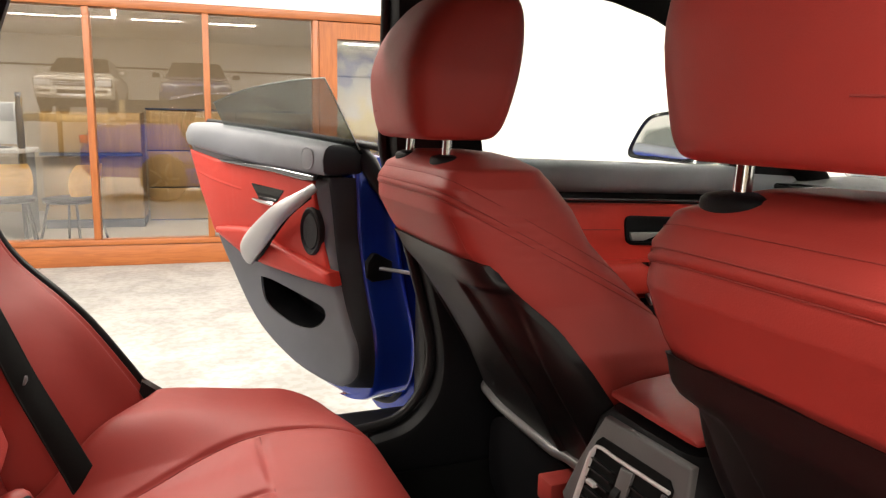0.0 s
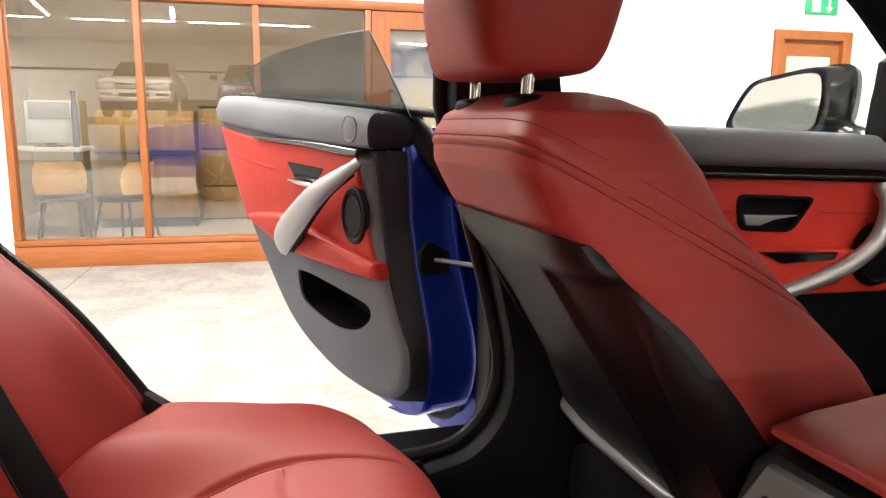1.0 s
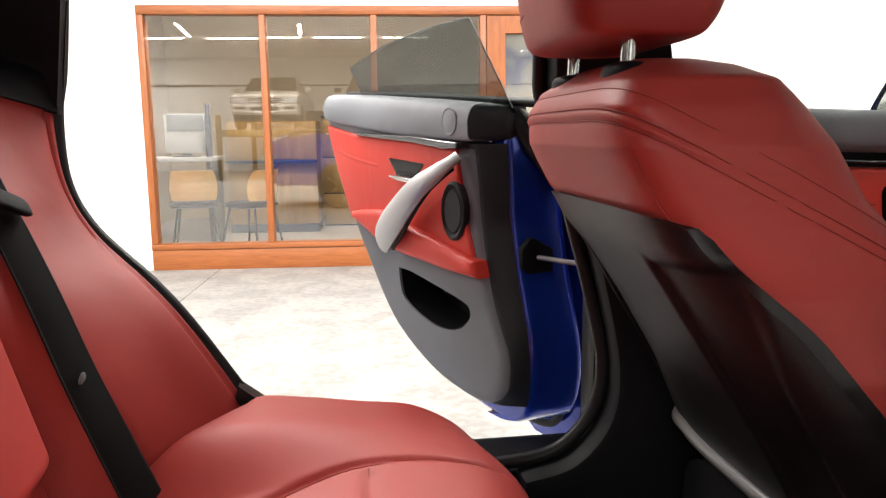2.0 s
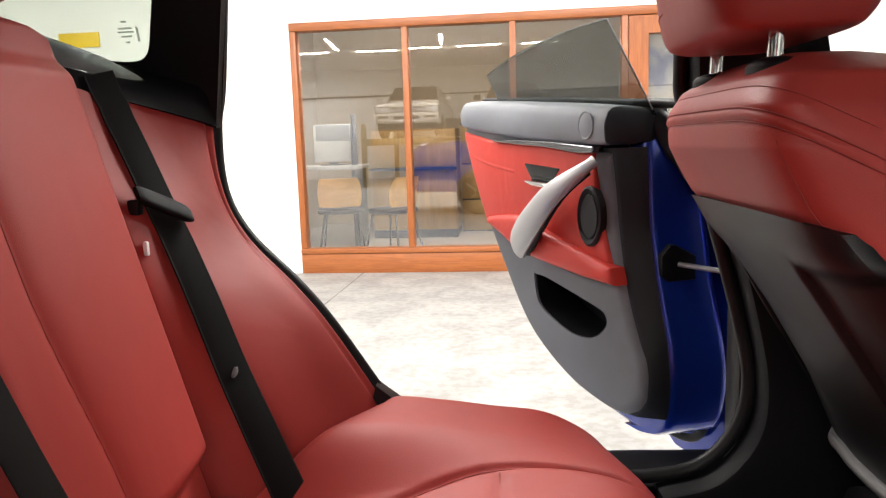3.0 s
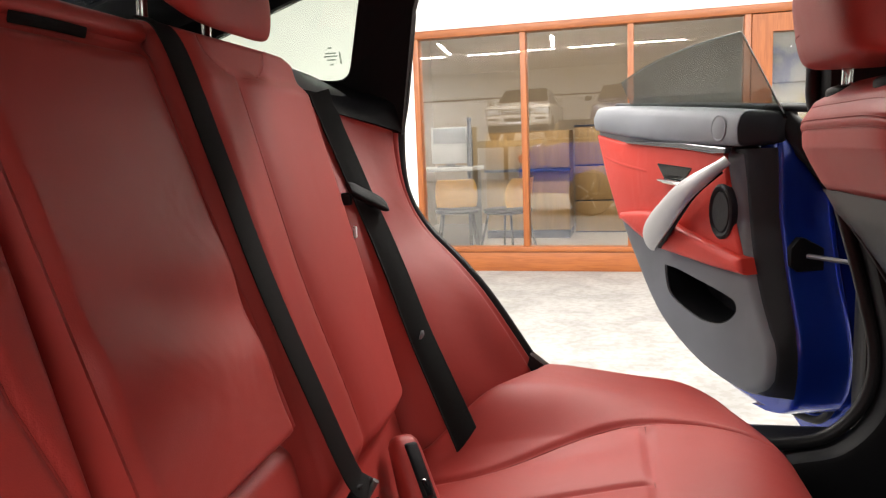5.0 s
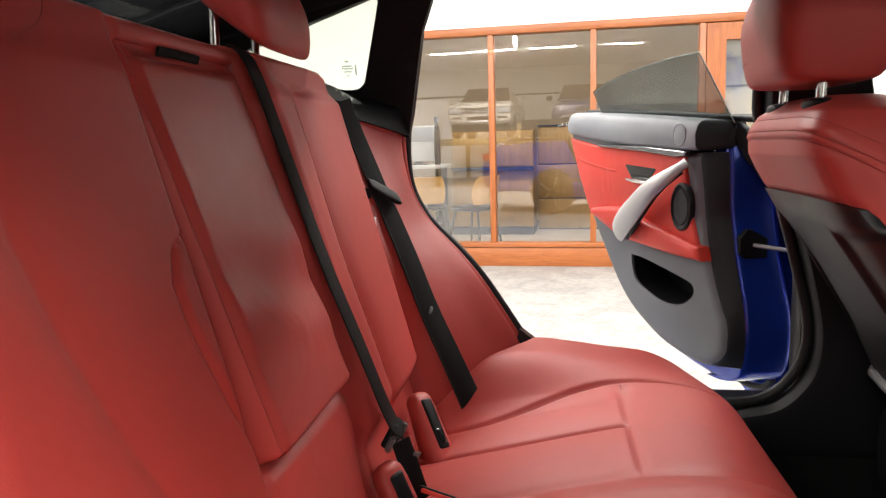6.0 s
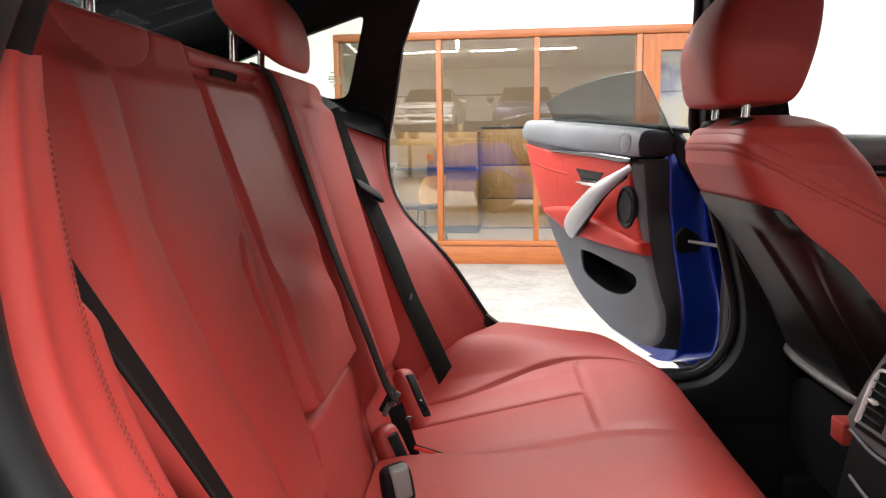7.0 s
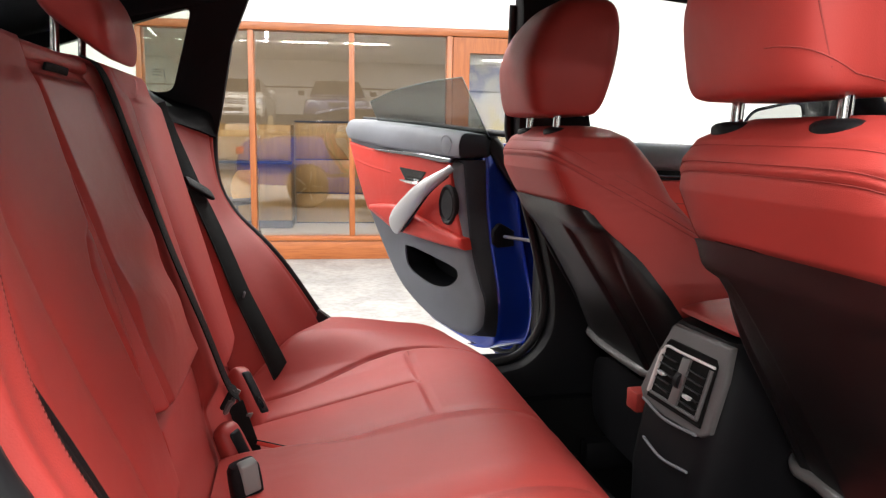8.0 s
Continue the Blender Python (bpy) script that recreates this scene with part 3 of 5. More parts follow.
OPEN_REAR = [(-0.202, 1.30), (-0.233, 1.16), (-0.245, 1.095), (-0.241, 1.0), (-0.207, 0.928), (-0.137, 0.853), (-0.085, 0.788), (-0.012, 0.675), (0.03, 0.60), (0.10, 0.545)]
for s in (1, -1):
    fl = mirror_y if s < 0 else (lambda b: b)
    lining = box(-0.3, 1.6, 0.68, 0.70, 0.26, 0.50)
    part("sill_lining", fl(lining), CARPET, body, "black carpeted side lining")
    sill = loft([oval((x, 0.765, 0.475), (0, 1, 0), (0, 0, 1), 0.095, 0.05, 20, 4) for x in (-0.6, 0.1, 0.4, 1.6)])
    part("sill", fl(sill), BLACK, body, "black plastic door sill")
    low = loft([oval((x, 0.80, 0.34), (0, 1, 0), (0, 0, 1), 0.09, 0.14, 20, 4) for x in (-0.6, 0.4, 1.6)])
    part("rocker", fl(low), BLUE, body, "blue painted rocker panel")
    bp = [(p.x, p.y) for p in spline([(0.43, 1.42, 0), (0.446, 1.175, 0), (0.455, 1.10, 0), (0.503, 0.93, 0), (0.534, 0.815, 0), (0.556, 0.70, 0), (0.545, 0.615, 0), (0.49, 0.55, 0), (0.41, 0.528, 0)], 6)]
    bp += [(0.40, 0.46), (0.76, 0.46), (0.74, 0.8), (0.64, 1.1), (0.56, 1.42)]
    part("b_pillar_flange", fl(box(0.578, 0.66, 0.70, 0.895, 0.44, 1.06, 0.010)), RUBBER, body, "black rubber covered hinge flange")
    part("b_pillar_jamb", fl(box(0.535, 0.577, 0.705, 0.77, 0.44, 1.08, 0.012)), RUBBER, body, "black centre pillar jamb")
    part("b_pillar_cover", fl(slab([(0.45, 1.42), (0.475, 1.1), (0.60, 1.1), (0.56, 1.42)], lambda a, b, c: Vector((a, 0.70 + c - 0.09 * smooth01(1.1, 1.42, b), b)), 0.07)), GLOSS, body, "gloss black outer pillar cover")
    part("b_pillar_trim", fl(slab(bp, lambda a, b, c: Vector((a, 0.695 - c - 0.06 * smooth01(1.1, 1.42, b), b)), 0.05, 0.012)), BLACK, body, "black plastic centre pillar trim")
    part("pillar_crease", fl(tube(spline([(0.470, 0.641, 0.945), (0.513, 0.641, 0.885), (0.546, 0.641, 0.828), (0.610, 0.641, 0.722), (0.665, 0.641, 0.62)], 4), 0.0035, 8)), END, body, "thin raised edge of the pillar trim")
    seal = spline([(0.428, 0.64, 1.41), (0.438, 0.69, 1.175), (0.446, 0.70, 1.10), (0.494, 0.70, 0.93), (0.525, 0.70, 0.815), (0.549, 0.70, 0.70), (0.535, 0.70, 0.62), (0.482, 0.70, 0.558), (0.40, 0.70, 0.538), (0.25, 0.70, 0.535), (0.1, 0.70, 0.54)], 6)
    part("door_seal", fl(tube(seal, 0.011, up=(0, 1, 0))), RUBBER, body, "black rubber door seal")
    fwd = 0.0 if s > 0 else 0.035
    back, out = (0.011, 0.728) if s > 0 else (0.0, 0.735)
    seal = spline([(a + fwd - back * smooth01(0.56, 0.64, b), out - (0.35 * max(0, b - 1.15) + 0.004 if s > 0 else 0.08 * smooth01(1.1, 1.3, b)), b) for a, b in OPEN_REAR] + [(0.2 + fwd, 0.74, 0.545)], 6)
    part("door_seal", fl(tube(seal, 0.012, up=(0, 1, 0))), RUBBER, body, "black rubber door seal")
    jamb = spline([(a + fwd - 0.012, 0.775 - 0.08 * smooth01(1.1, 1.3, b), b) for a, b in OPEN_REAR] + [(0.2, 0.78, 0.545)], 6)
    if s < 0:
        part("jamb_trim", fl(tube(jamb, 0.026, up=(0, 1, 0))), GREY, body, "dark grey jamb moulding")
    # quarter trim with its little window
    qz = 0.0 if s > 0 else 0.035
    q = [(-0.15, 1.42), (-0.202, 1.30), (-0.233, 1.16 + qz / 3), (-0.245, 1.095 + qz), (-0.36, 1.13 + qz), (-0.40, 1.15 + qz / 2), (-1.0, 1.16), (-1.0, 1.42)]
    hole = [(-0.333, 1.195), (-0.279, 1.37), (-0.40, 1.333), (-0.60, 1.27), (-0.72, 1.22), (-0.62, 1.195)]
    hole = rounded(hole, 0.022)
    qx = 0.0 if s > 0 else 0.04
    yq = lambda a, b, c, qx=qx: Vector((a + qx * smooth01(-0.4, -0.25, a), 0.70 - qx * 0.25 - 0.35 * max(0, b - 1.15) + c, b))
    trim = cut(slab(q, yq, 0.022 if s > 0 else 0.05), slab(hole, lambda a, b, c: Vector((a, 0.5 + c, b)), 0.5))
    part("quarter_trim", fl(trim), BLACK, body, "black plastic rear pillar trim", smooth=False)
    part("quarter_window", fl(slab(hole, lambda a, b, c: yq(a, b, 0.014 + c), 0.004)), QUARTER, body, "fixed rear quarter glass", smooth=False)
    if s > 0:
        # moulded foot of the pillar: stations from the shelf to the door seal, each a section from the lower edge up to the ledge
        foot = []
        for row in zip(*[spline(run, 5) for run in (
                [(-0.430, 0.465, 1.168), (-0.372, 0.508, 1.148), (-0.341, 0.551, 1.138), (-0.303, 0.608, 1.124), (-0.264, 0.668, 1.108), (-0.243, 0.700, 1.098)],
                [(-0.425, 0.465, 1.185), (-0.370, 0.508, 1.172), (-0.343, 0.555, 1.164), (-0.313, 0.620, 1.158), (-0.267, 0.672, 1.148), (-0.240, 0.702, 1.148)],
                [(-0.450, 0.500, 1.190), (-0.405, 0.545, 1.180), (-0.375, 0.600, 1.174), (-0.345, 0.652, 1.168), (-0.275, 0.684, 1.160), (-0.238, 0.708, 1.156)],
                [(-0.520, 0.600, 1.205), (-0.470, 0.650, 1.203), (-0.420, 0.690, 1.200), (-0.370, 0.700, 1.196), (-0.300, 0.708, 1.176), (-0.245, 0.720, 1.160)],
                [(-0.520, 0.600, 1.150), (-0.470, 0.650, 1.140), (-0.420, 0.690, 1.130), (-0.370, 0.705, 1.115), (-0.300, 0.715, 1.100), (-0.245, 0.725, 1.095)])]):
            foot.append(row)
        part("trim_foot", loft(foot), BLACK, body, "black moulded foot of the rear pillar", sharp=60)
        part("seal_tip", slab([(-0.022, 0.690), (0.022, 0.655), (-0.004, 0.640), (-0.030, 0.660)], lambda a, b, c: Vector((a, 0.700 + c, b)), 0.035, 0.004), RUBBER, body, "black end piece where the seal meets the seat")
    # outer flank behind the door
    flank = [(-0.31, 1.08)] + [(a - 0.06, b - 0.03) for a, b in OPEN_REAR[3:]] + [(0.05, 0.30), (-0.15, 0.30)] + [(-0.50 + 0.345 * math.cos(t), 0.33 + 0.345 * math.sin(t)) for t in [math.pi * k / 12 for k in range(0, 13)]] + [(-1.45, 0.35), (-1.55, 0.6), (-1.50, 0.98), (-0.9, 1.08)]
    part("rear_quarter", fl(slab(flank, lambda a, b, c: Vector((a, 0.80 - 0.10 * smooth01(0.75, 1.15, b) - 0.12 * smooth01(-0.9, -1.55, a) + c, b)), 0.04)), BLUE, body, "metallic blue rear quarter panel", smooth=False)
    part("roof_rail", fl(tube(spline([(1.60, 0.69, 1.02), (1.46, 0.665, 1.15), (1.29, 0.65, 1.295), (1.19, 0.64, 1.365), (1.04, 0.63, 1.435), (0.87, 0.62, 1.468), (0.4, 0.60, 1.487), (0.0, 0.60, 1.475), (-0.2, 0.60, 1.425), (-0.6, 0.58, 1.33), (-1.0, 0.55, 1.2)], 5), 0.04, 12)), HEADLINER, body, "black headliner rail over the doors")

roof = loft([[Vector((x, y, z + 0.05 * (1 - (y / 0.62) ** 2))) for y in [0.62 * k / 8 for k in range(-8, 9)]]
             for x, z in ((1.0, 1.40), (0.8, 1.45), (0.4, 1.475), (0.0, 1.46), (-0.25, 1.42), (-0.40, 1.388))], caps=False, closed=False)
bmesh.ops.solidify(roof, geom=list(roof.faces), thickness=0.025)
part("roof", roof, HEADLINER, body, "black roof lining")

# ---- rear bench ----
EDGE_X = sorted([(p.y, p.x) for p in spline([(a, b, 0) for a, b in OPEN_REAR], 8) if p.y < 1.2])


def grid(nu, nv, fn):
    """An open sheet over 0..1 x 0..1."""
    return loft([[fn(i / nu, j / nv) for i in range(nu + 1)] for j in range(nv + 1)], caps=False, closed=False)


LEAF = [(0.74, 0.148), (0.80, 0.172), (0.842, 0.190), (0.92, 0.212), (0.965, 0.216), (0.993, 0.200), (1.010, 0.165)]


NEAR = [(0.70, 0.28), (0.787, 0.305), (0.88, 0.345), (0.955, 0.37), (1.03, 0.385), (1.136, 0.37)]


def back_plane(z):
    return -0.235 - 0.272 * (z - 0.7)


def back_x(y, z):
    """How far forward the backrest's face lies."""
    a = abs(y)
    x = back_plane(z)
    pad = smooth01(0.126 if y > 0 else 0.150, 0.185, a) * (1 - smooth01(0.445, 0.497, a)) * smooth01(0.645, 0.70, z - (0.014 if y > 0 else 0.05) * max(0.0, (a - 0.30) / 0.18) ** 4)
    line = 0.252 + 0.03 * smooth01(0.95, 0.7, z) if y > 0 else lerp(NEAR, z)[0]
    d = a - line
    puff = 0.016 * (1 - math.exp(-d / 0.022)) if d > 0 else 0.007 * (1 - math.exp(d / 0.018))
    puff *= 0.85 if y > 0 else 0.6
    x += (0.026 if y > 0 else 0.020) * pad + puff * pad * (1 - smooth01(1.15, 1.175, z))
    x -= (0.0055 if y < 0 else 0.0) * bell(a - lerp(LEAF, z)[0], 0.005) * pad * smooth01(1.02, 1.0, z)
    x -= (0.003 if y > 0 else 0.0015) * bell(math.hypot(a - (0.275 if y > 0 else 0.345), (z - 1.205) * 2.0) - 0.085, 0.004) * pad
    if a < 0.16:
        mid = y + 0.018
        inside = 1 - smooth01(0.128, 0.134, abs(mid))
        rest = inside * smooth01(0.764, 0.778, z) * (1 - smooth01(1.172, 1.182, z))
        low = inside * (1 - smooth01(0.745, 0.765, z))
        head = inside * smooth01(1.186, 1.192, z)
        x += (0.032 - 0.065 * (z - 0.77)) * rest + 0.014 * low * smooth01(0.6, 0.74, z) + 0.009 * head - 0.003 * (1 - inside)
        x -= 0.004 * bell(abs(mid) - 0.118, 0.004) * rest
    if a > 0.49:
        k = min(1.0, (a - 0.49) / 0.235) ** (0.72 + 0.8 * smooth01(0.97, 1.10, z) if y > 0 else 1.9)
        x += (lerp(EDGE_X, z)[0] + (0.058 if y < 0 else 0.0) - back_plane(z)) * k - 0.004 * bell(a - 0.492, 0.006)
        x += (0.005 * bell(a - 0.678, 0.035) if y > 0 else 0.036 * bell(a - 0.668, 0.030))
        x -= (0.005 if y > 0 else 0.0) * bell(a - 0.700, 0.0035)
        x += (0.045 if y < 0 else 0.0) * bell(a - 0.622, 0.022) * smooth01(1.06, 1.0, z)
    return x


FAR_TOP = [(0.0, 1.205), (0.42, 1.205), (0.455, 1.194), (0.485, 1.168), (0.505, 1.148), (0.55, 1.136), (0.60, 1.131), (0.66, 1.115), (0.70, 1.102), (0.73, 1.094)]


def back_pt(u, v):
    y = -0.725 + 1.45 * u
    top = 1.205 - 0.075 * smooth01(0.42, 0.70, abs(y)) if y < 0 else lerp(FAR_TOP, y)[0]
    z = 0.53 + (top - 0.53) * min(1.0, v / 0.94)
    x = back_x(y, z)
    if v > 0.94:
        k = (v - 0.94) / 0.06
        x, z = x - 0.10 * k, z + 0.018 * math.sin(k * 2.2) * (1 if abs(y) < 0.5 else 0.4)
    x -= (0.010 if y > 0 else 0.05) * smooth01(0.705, 0.725, abs(y))
    return Vector((x, y, z))


bench = thing("rear_bench", (0, 0, 0.4), "red leather rear bench seat with stitched panels", "car seat")
part("backrest", grid(420, 150, back_pt), RED_SEAT, bench, "red leather backrest with folded centre armrest", sharp=60)


def rest_pt(u, v):
    """The folded centre armrest's cover, with soft folds, tucked in at its rims."""
    y, z = -0.143 + 0.249 * u, 0.772 + 0.404 * v
    rim = min(1.0, min(u, 1 - u) / 0.05, min(v, 1 - v) / 0.03)
    fold = 0.0032 * math.sin(52 * z + 16 * y) * bell(z - 0.92, 0.07) + 0.0016 * math.sin(40 * z - 25 * y) * bell(z - 0.85, 0.06)
    return Vector((back_x(y, z) + 0.0060 - 0.0105 * (1 - rim) ** 2 + fold * rim, y, z))


part("centre_armrest", grid(60, 90, rest_pt), RED_ARM, bench, "glossier creased leather of the folded centre armrest", sharp=80)
part("backrest_core", loft([[Vector((back_plane(z) - d, y, z)) for y, d in ((-0.7, 0.03), (0.7, 0.03), (0.7, 0.12), (-0.7, 0.12))] for z in (0.45, 1.08)]), BLACK, bench)

CUSHION = [(-0.26, 0.535), (-0.20, 0.55), (-0.13, 0.567), (0.0, 0.598), (0.09, 0.619), (0.165, 0.634), (0.25, 0.638), (0.32, 0.626), (0.365, 0.597), (0.385, 0.56), (0.385, 0.50), (0.372, 0.43), (0.36, 0.36)]
BOLSTER = [(p.x, p.y) for p in spline([(-0.26, 0.65, 0), (-0.13, 0.662, 0), (0.0, 0.674, 0), (0.08, 0.668, 0), (0.16, 0.657, 0), (0.25, 0.645, 0), (0.33, 0.622, 0), (0.40, 0.58, 0)], 6)]
CUSHION = [tuple(p) for p in spline([(a, b, 0) for a, b in CUSHION], 8)]


def seat_pt(u, v):
    y = -0.735 + 1.47 * u
    a = abs(y)
    k = v * (len(CUSHION) - 1)
    i = min(int(k), len(CUSHION) - 2)
    x, z = (CUSHION[i][n] + (CUSHION[i + 1][n] - CUSHION[i][n]) * (k - i) for n in (0, 1))
    top = 1 - smooth01(0.30, 0.40, x) if z > 0.55 else 0
    side = smooth01(0.42, 0.60, a)
    z += top * side * max(0.0, lerp(BOLSTER, x)[0] - z) - 0.05 * smooth01(0.69, 0.735, a) ** 2 * top
    x -= 0.05 * smooth01(0.5, 0.75, a) * smooth01(0.2, 0.36, x)
    rear = smooth01(0.0, -0.10, x)
    z += top * (0.008 + 0.020 * smooth01(0.1, -0.1, x) + 0.010 * smooth01(-0.08, -0.17, x)) * (1 - smooth01(0.09 + 0.028 * rear, 0.15 - 0.008 * rear, a))
    sink = 0
    outer = 0.425 + 0.085 * smooth01(-0.12, 0.2, x)
    sink += bell(a - outer, 0.006) * (1 - smooth01(0.33, 0.36, x))
    sink += 0.9 * bell(x - 0.165, 0.006) * smooth01(0.15, 0.165, a) * (1 - smooth01(outer - 0.03, outer - 0.006, a))
    sink += bell(a - 0.325, 0.006) * (1 - smooth01(0.155, 0.165, x))
    sink += 0.45 * bell(a - 0.150, 0.012)
    z -= 0.006 * sink * top
    puff = 0.006 * max(0, 1 - ((a - 0.41) / 0.075) ** 2) + 0.005 * max(0, 1 - ((a - 0.24) / 0.085) ** 2)
    z += puff * top * (1 - smooth01(0.15, 0.165, x))
    gap = x - back_x(y, z)
    z -= 0.030 * (1 - min(1.0, max(0.0, gap) / 0.045)) ** 2 * side * top
    z += 0.003 * max(0, 1 - ((x - 0.26) / 0.09) ** 2) * top * (1 if 0.15 < a < outer else 0.3)
    return Vector((x, y, z))


part("cushion", grid(420, 150, seat_pt), RED_SEAT, bench, "red leather seat cushion with stitched seams", sharp=60)


def on_cushion(y, x):
    """The cushion's surface at a place, by halving along its section."""
    lo, hi = 0.0, 0.62
    for _ in range(16):
        mid = (lo + hi) / 2
        if seat_pt((y + 0.735) / 1.47, mid).x < x:
            lo = mid
        else:
            hi = mid
    return seat_pt((y + 0.735) / 1.47, lo)


# darker lines laid in the grooves to stand in for their shade
for s in (1, -1):
    for line in ([(s * (0.425 + 0.085 * smooth01(-0.12, 0.2, x)), x) for x in [-0.12 + 0.012 * k for k in range(38)]],
                 [(s * 0.325, x) for x in [-0.13 + 0.0125 * k for k in range(24)]],
                 [(s * (0.168 + 0.0064 * k), 0.165) for k in range(52)]):
        part("seam", tube([on_cushion(y, x) + Vector((0, 0, 0.0003)) for y, x in line], 0.0010, 6), SEAM, bench, "sunken seam, its groove shade drawn as a darker line")
    if s > 0:
        part("seam", tube([Vector((back_x(s * ly, z) + 0.0003, s * ly, z)) for ly, z in [(0.252 + 0.03 * smooth01(0.95, 0.7, 0.72 + 0.01 * k), 0.72 + 0.01 * k) for k in range(44)]], 0.0010, 6, up=(0, 1, 0)), SEAM, bench, "sunken seam, its groove shade drawn as a darker line")
for s in (1, -1):
    arc = [((0.275 if s > 0 else 0.345) + 0.085 * math.cos(t), 1.205 + 0.0425 * math.sin(t)) for t in [math.pi * (1.0 + k / 24) for k in range(25)]]
    part("seam", tube([Vector((back_x(s * a, z) + 0.0002, s * a, z)) for a, z in arc], 0.0010 if s > 0 else 0.0006, 6, up=(1, 0, 0)), SEAM, bench, "sunken seam, its groove shade drawn as a darker line")
    if s < 0:
        part("seam", tube([Vector((back_x(s * a, z) + 0.0004, s * a, z)) for a, z in [(lerp(LEAF, 1.008 - 0.009 * k)[0], 1.008 - 0.009 * k) for k in range(29)]], 0.0009, 6, up=(0, 1, 0)), SEAM, bench, "sunken seam, its groove shade drawn as a darker line")
part("cushion_core", box(-0.2, 0.33, -0.70, 0.70, 0.36, 0.52), BLACK, bench)
stitches = []
for k in range(150):
    z = 1.10 - 0.0033 * k
    for yy in (-0.677, -0.671):
        p = Vector((back_x(yy, z) + 0.0002, yy, z))
        stitches.append(moved(box(-0.0002, 0.0002, -0.00025, 0.00025, -0.0009, 0.0009), Matrix.Translation(p)))
part("stitching", joined(*stitches), STITCH, bench, "dark red stitching along the side bolster", smooth=False, kind="stuff")
part("pull_strap", band([(back_x(-0.03, 1.18) + 0.004, y, 1.184 - 0.4 * abs(y + 0.03) ** 2) for y in (-0.075, -0.05, -0.03, -0.01, 0.015)], (0.3, 0, 1), 0.010, 0.003), WEBBING, bench, "black pull strap of the armrest")

# parcel shelf and the boot edge behind the backrest
shelf = thing("parcel_shelf", (-0.6, 0, 1.12), "black rear parcel shelf with curved end mouldings", "shelf")
part("shelf_board", box(-1.2, -0.44, -0.62, 0.62, 1.10, 1.135, 0.01), BLACK, shelf)
for s in (1, -1):
    part("end_moulding", loft([oval((x, s * y, z), (0, 1, 0), (0, 0, 1), 0.055, r, 16, 2.5) for x, y, z, r in
                               ((-0.33, 0.66, 1.145, 0.02), (-0.38, 0.62, 1.165, 0.035), (-0.45, 0.58, 1.19, 0.04), (-0.55, 0.58, 1.20, 0.045), (-0.9, 0.58, 1.20, 0.045))]), SOFT, shelf)


def headrest(rows, y, name, label, group, post_bottom, post_gap, posts_x, mat=RED_SEAT, slope=0.0, lift=0.0):
    """A cushion on two chrome posts; rows of height, rear, front and half width."""
    ob = thing(name, (posts_x, y, post_bottom), label, "headrest", group)
    rows = [(r[0] + lift, *r[1:]) for r in rows]
    z0, z1 = rows[0][0], rows[-1][0]
    front = max(r[2] for r in rows)

    def ring(z, a, b, w):
        """A level section; the underside rises to the rear by its slope."""
        k = slope * (1 - smooth01(z0, z1, z))
        return [Vector((p.x, p.y, p.z + k * (front - p.x))) for p in oval(((a + b) / 2, y, z), (1, 0, 0), (0, 1, 0), (b - a) / 2, w, 40, 4.6)]

    smoothed = [tuple(p) for p in spline([Vector(r) for r in rows], 4)]
    part("cushion", loft([ring(z, a, b, w) for z, a, b, w in smoothed]), mat, ob, "padded leather cushion")
    line = []
    for i in range(40):
        lo, hi = z0 + 0.01, z1 - 0.01
        for _ in range(16):
            mid = (lo + hi) / 2
            a, b, w = lerp(rows, mid)
            p = ring(mid, a - 0.0004, b + 0.0004, w + 0.0004)[i]
            if mid > rows[3][0] + 0.006 - 0.55 * (p.x - rows[3][1]):
                hi = mid
            else:
                lo = mid
        line.append(p)
    out = 1 if y > 0 else -1
    if slope == 0:
        corner = 15 if out > 0 else 25
        edge = [ring(z, *lerp(rows, z))[corner - out * round(2 - 4 * (z - 1.17) / 0.13)] for z in (1.17, 1.2, 1.235, 1.27, 1.30)]
        part("seam", tube(spline(edge, 5), 0.0011, 6, up=(1, 0, 0)), SEAM, ob, "double stitched edge seam")
    line = sorted((p for p in line if (p.y - y) * out > 0.02), key=lambda p: math.atan2((p.y - y) * out, p.x - (rows[3][1] + rows[3][2]) / 2))
    part("seam", tube(line, 0.0009, 6), SEAM, ob)
    for s in (1, -1):
        part("post", tube([(posts_x, y + s * post_gap / 2, post_bottom - 0.02), (posts_x + 0.005, y + s * post_gap / 2, z0 + 0.05 + slope * 0.07)], 0.0068, 12), CHROME, ob, "chrome headrest post")
        part("collar", loft([oval((posts_x, y + s * post_gap / 2, post_bottom + dz), (1, 0, 0), (0, 1, 0), r, r * 1.6, 28, 2) for dz, r in ((-0.02, 0.019), (0.001, 0.0215), (0.005, 0.021), (0.0085, 0.018), (0.010, 0.013), (0.011, 0.009))]), BLACK, ob, "black plastic post collar")
    return ob


REAR_REST = [(1.205, -0.425, -0.365, 0.07), (1.210, -0.445, -0.350, 0.105), (1.228, -0.458, -0.343, 0.12), (1.27, -0.46, -0.343, 0.125), (1.31, -0.46, -0.355, 0.122), (1.34, -0.455, -0.375, 0.11), (1.355, -0.445, -0.39, 0.08)]
FRONT_REST = [(1.150, 0.385, 0.465, 0.095), (1.152, 0.366, 0.482, 0.108), (1.160, 0.355, 0.496, 0.114), (1.185, 0.348, 0.510, 0.119), (1.245, 0.343, 0.526, 0.125), (1.30, 0.362, 0.532, 0.124), (1.34, 0.393, 0.528, 0.116), (1.362, 0.418, 0.515, 0.098), (1.371, 0.44, 0.49, 0.06)]
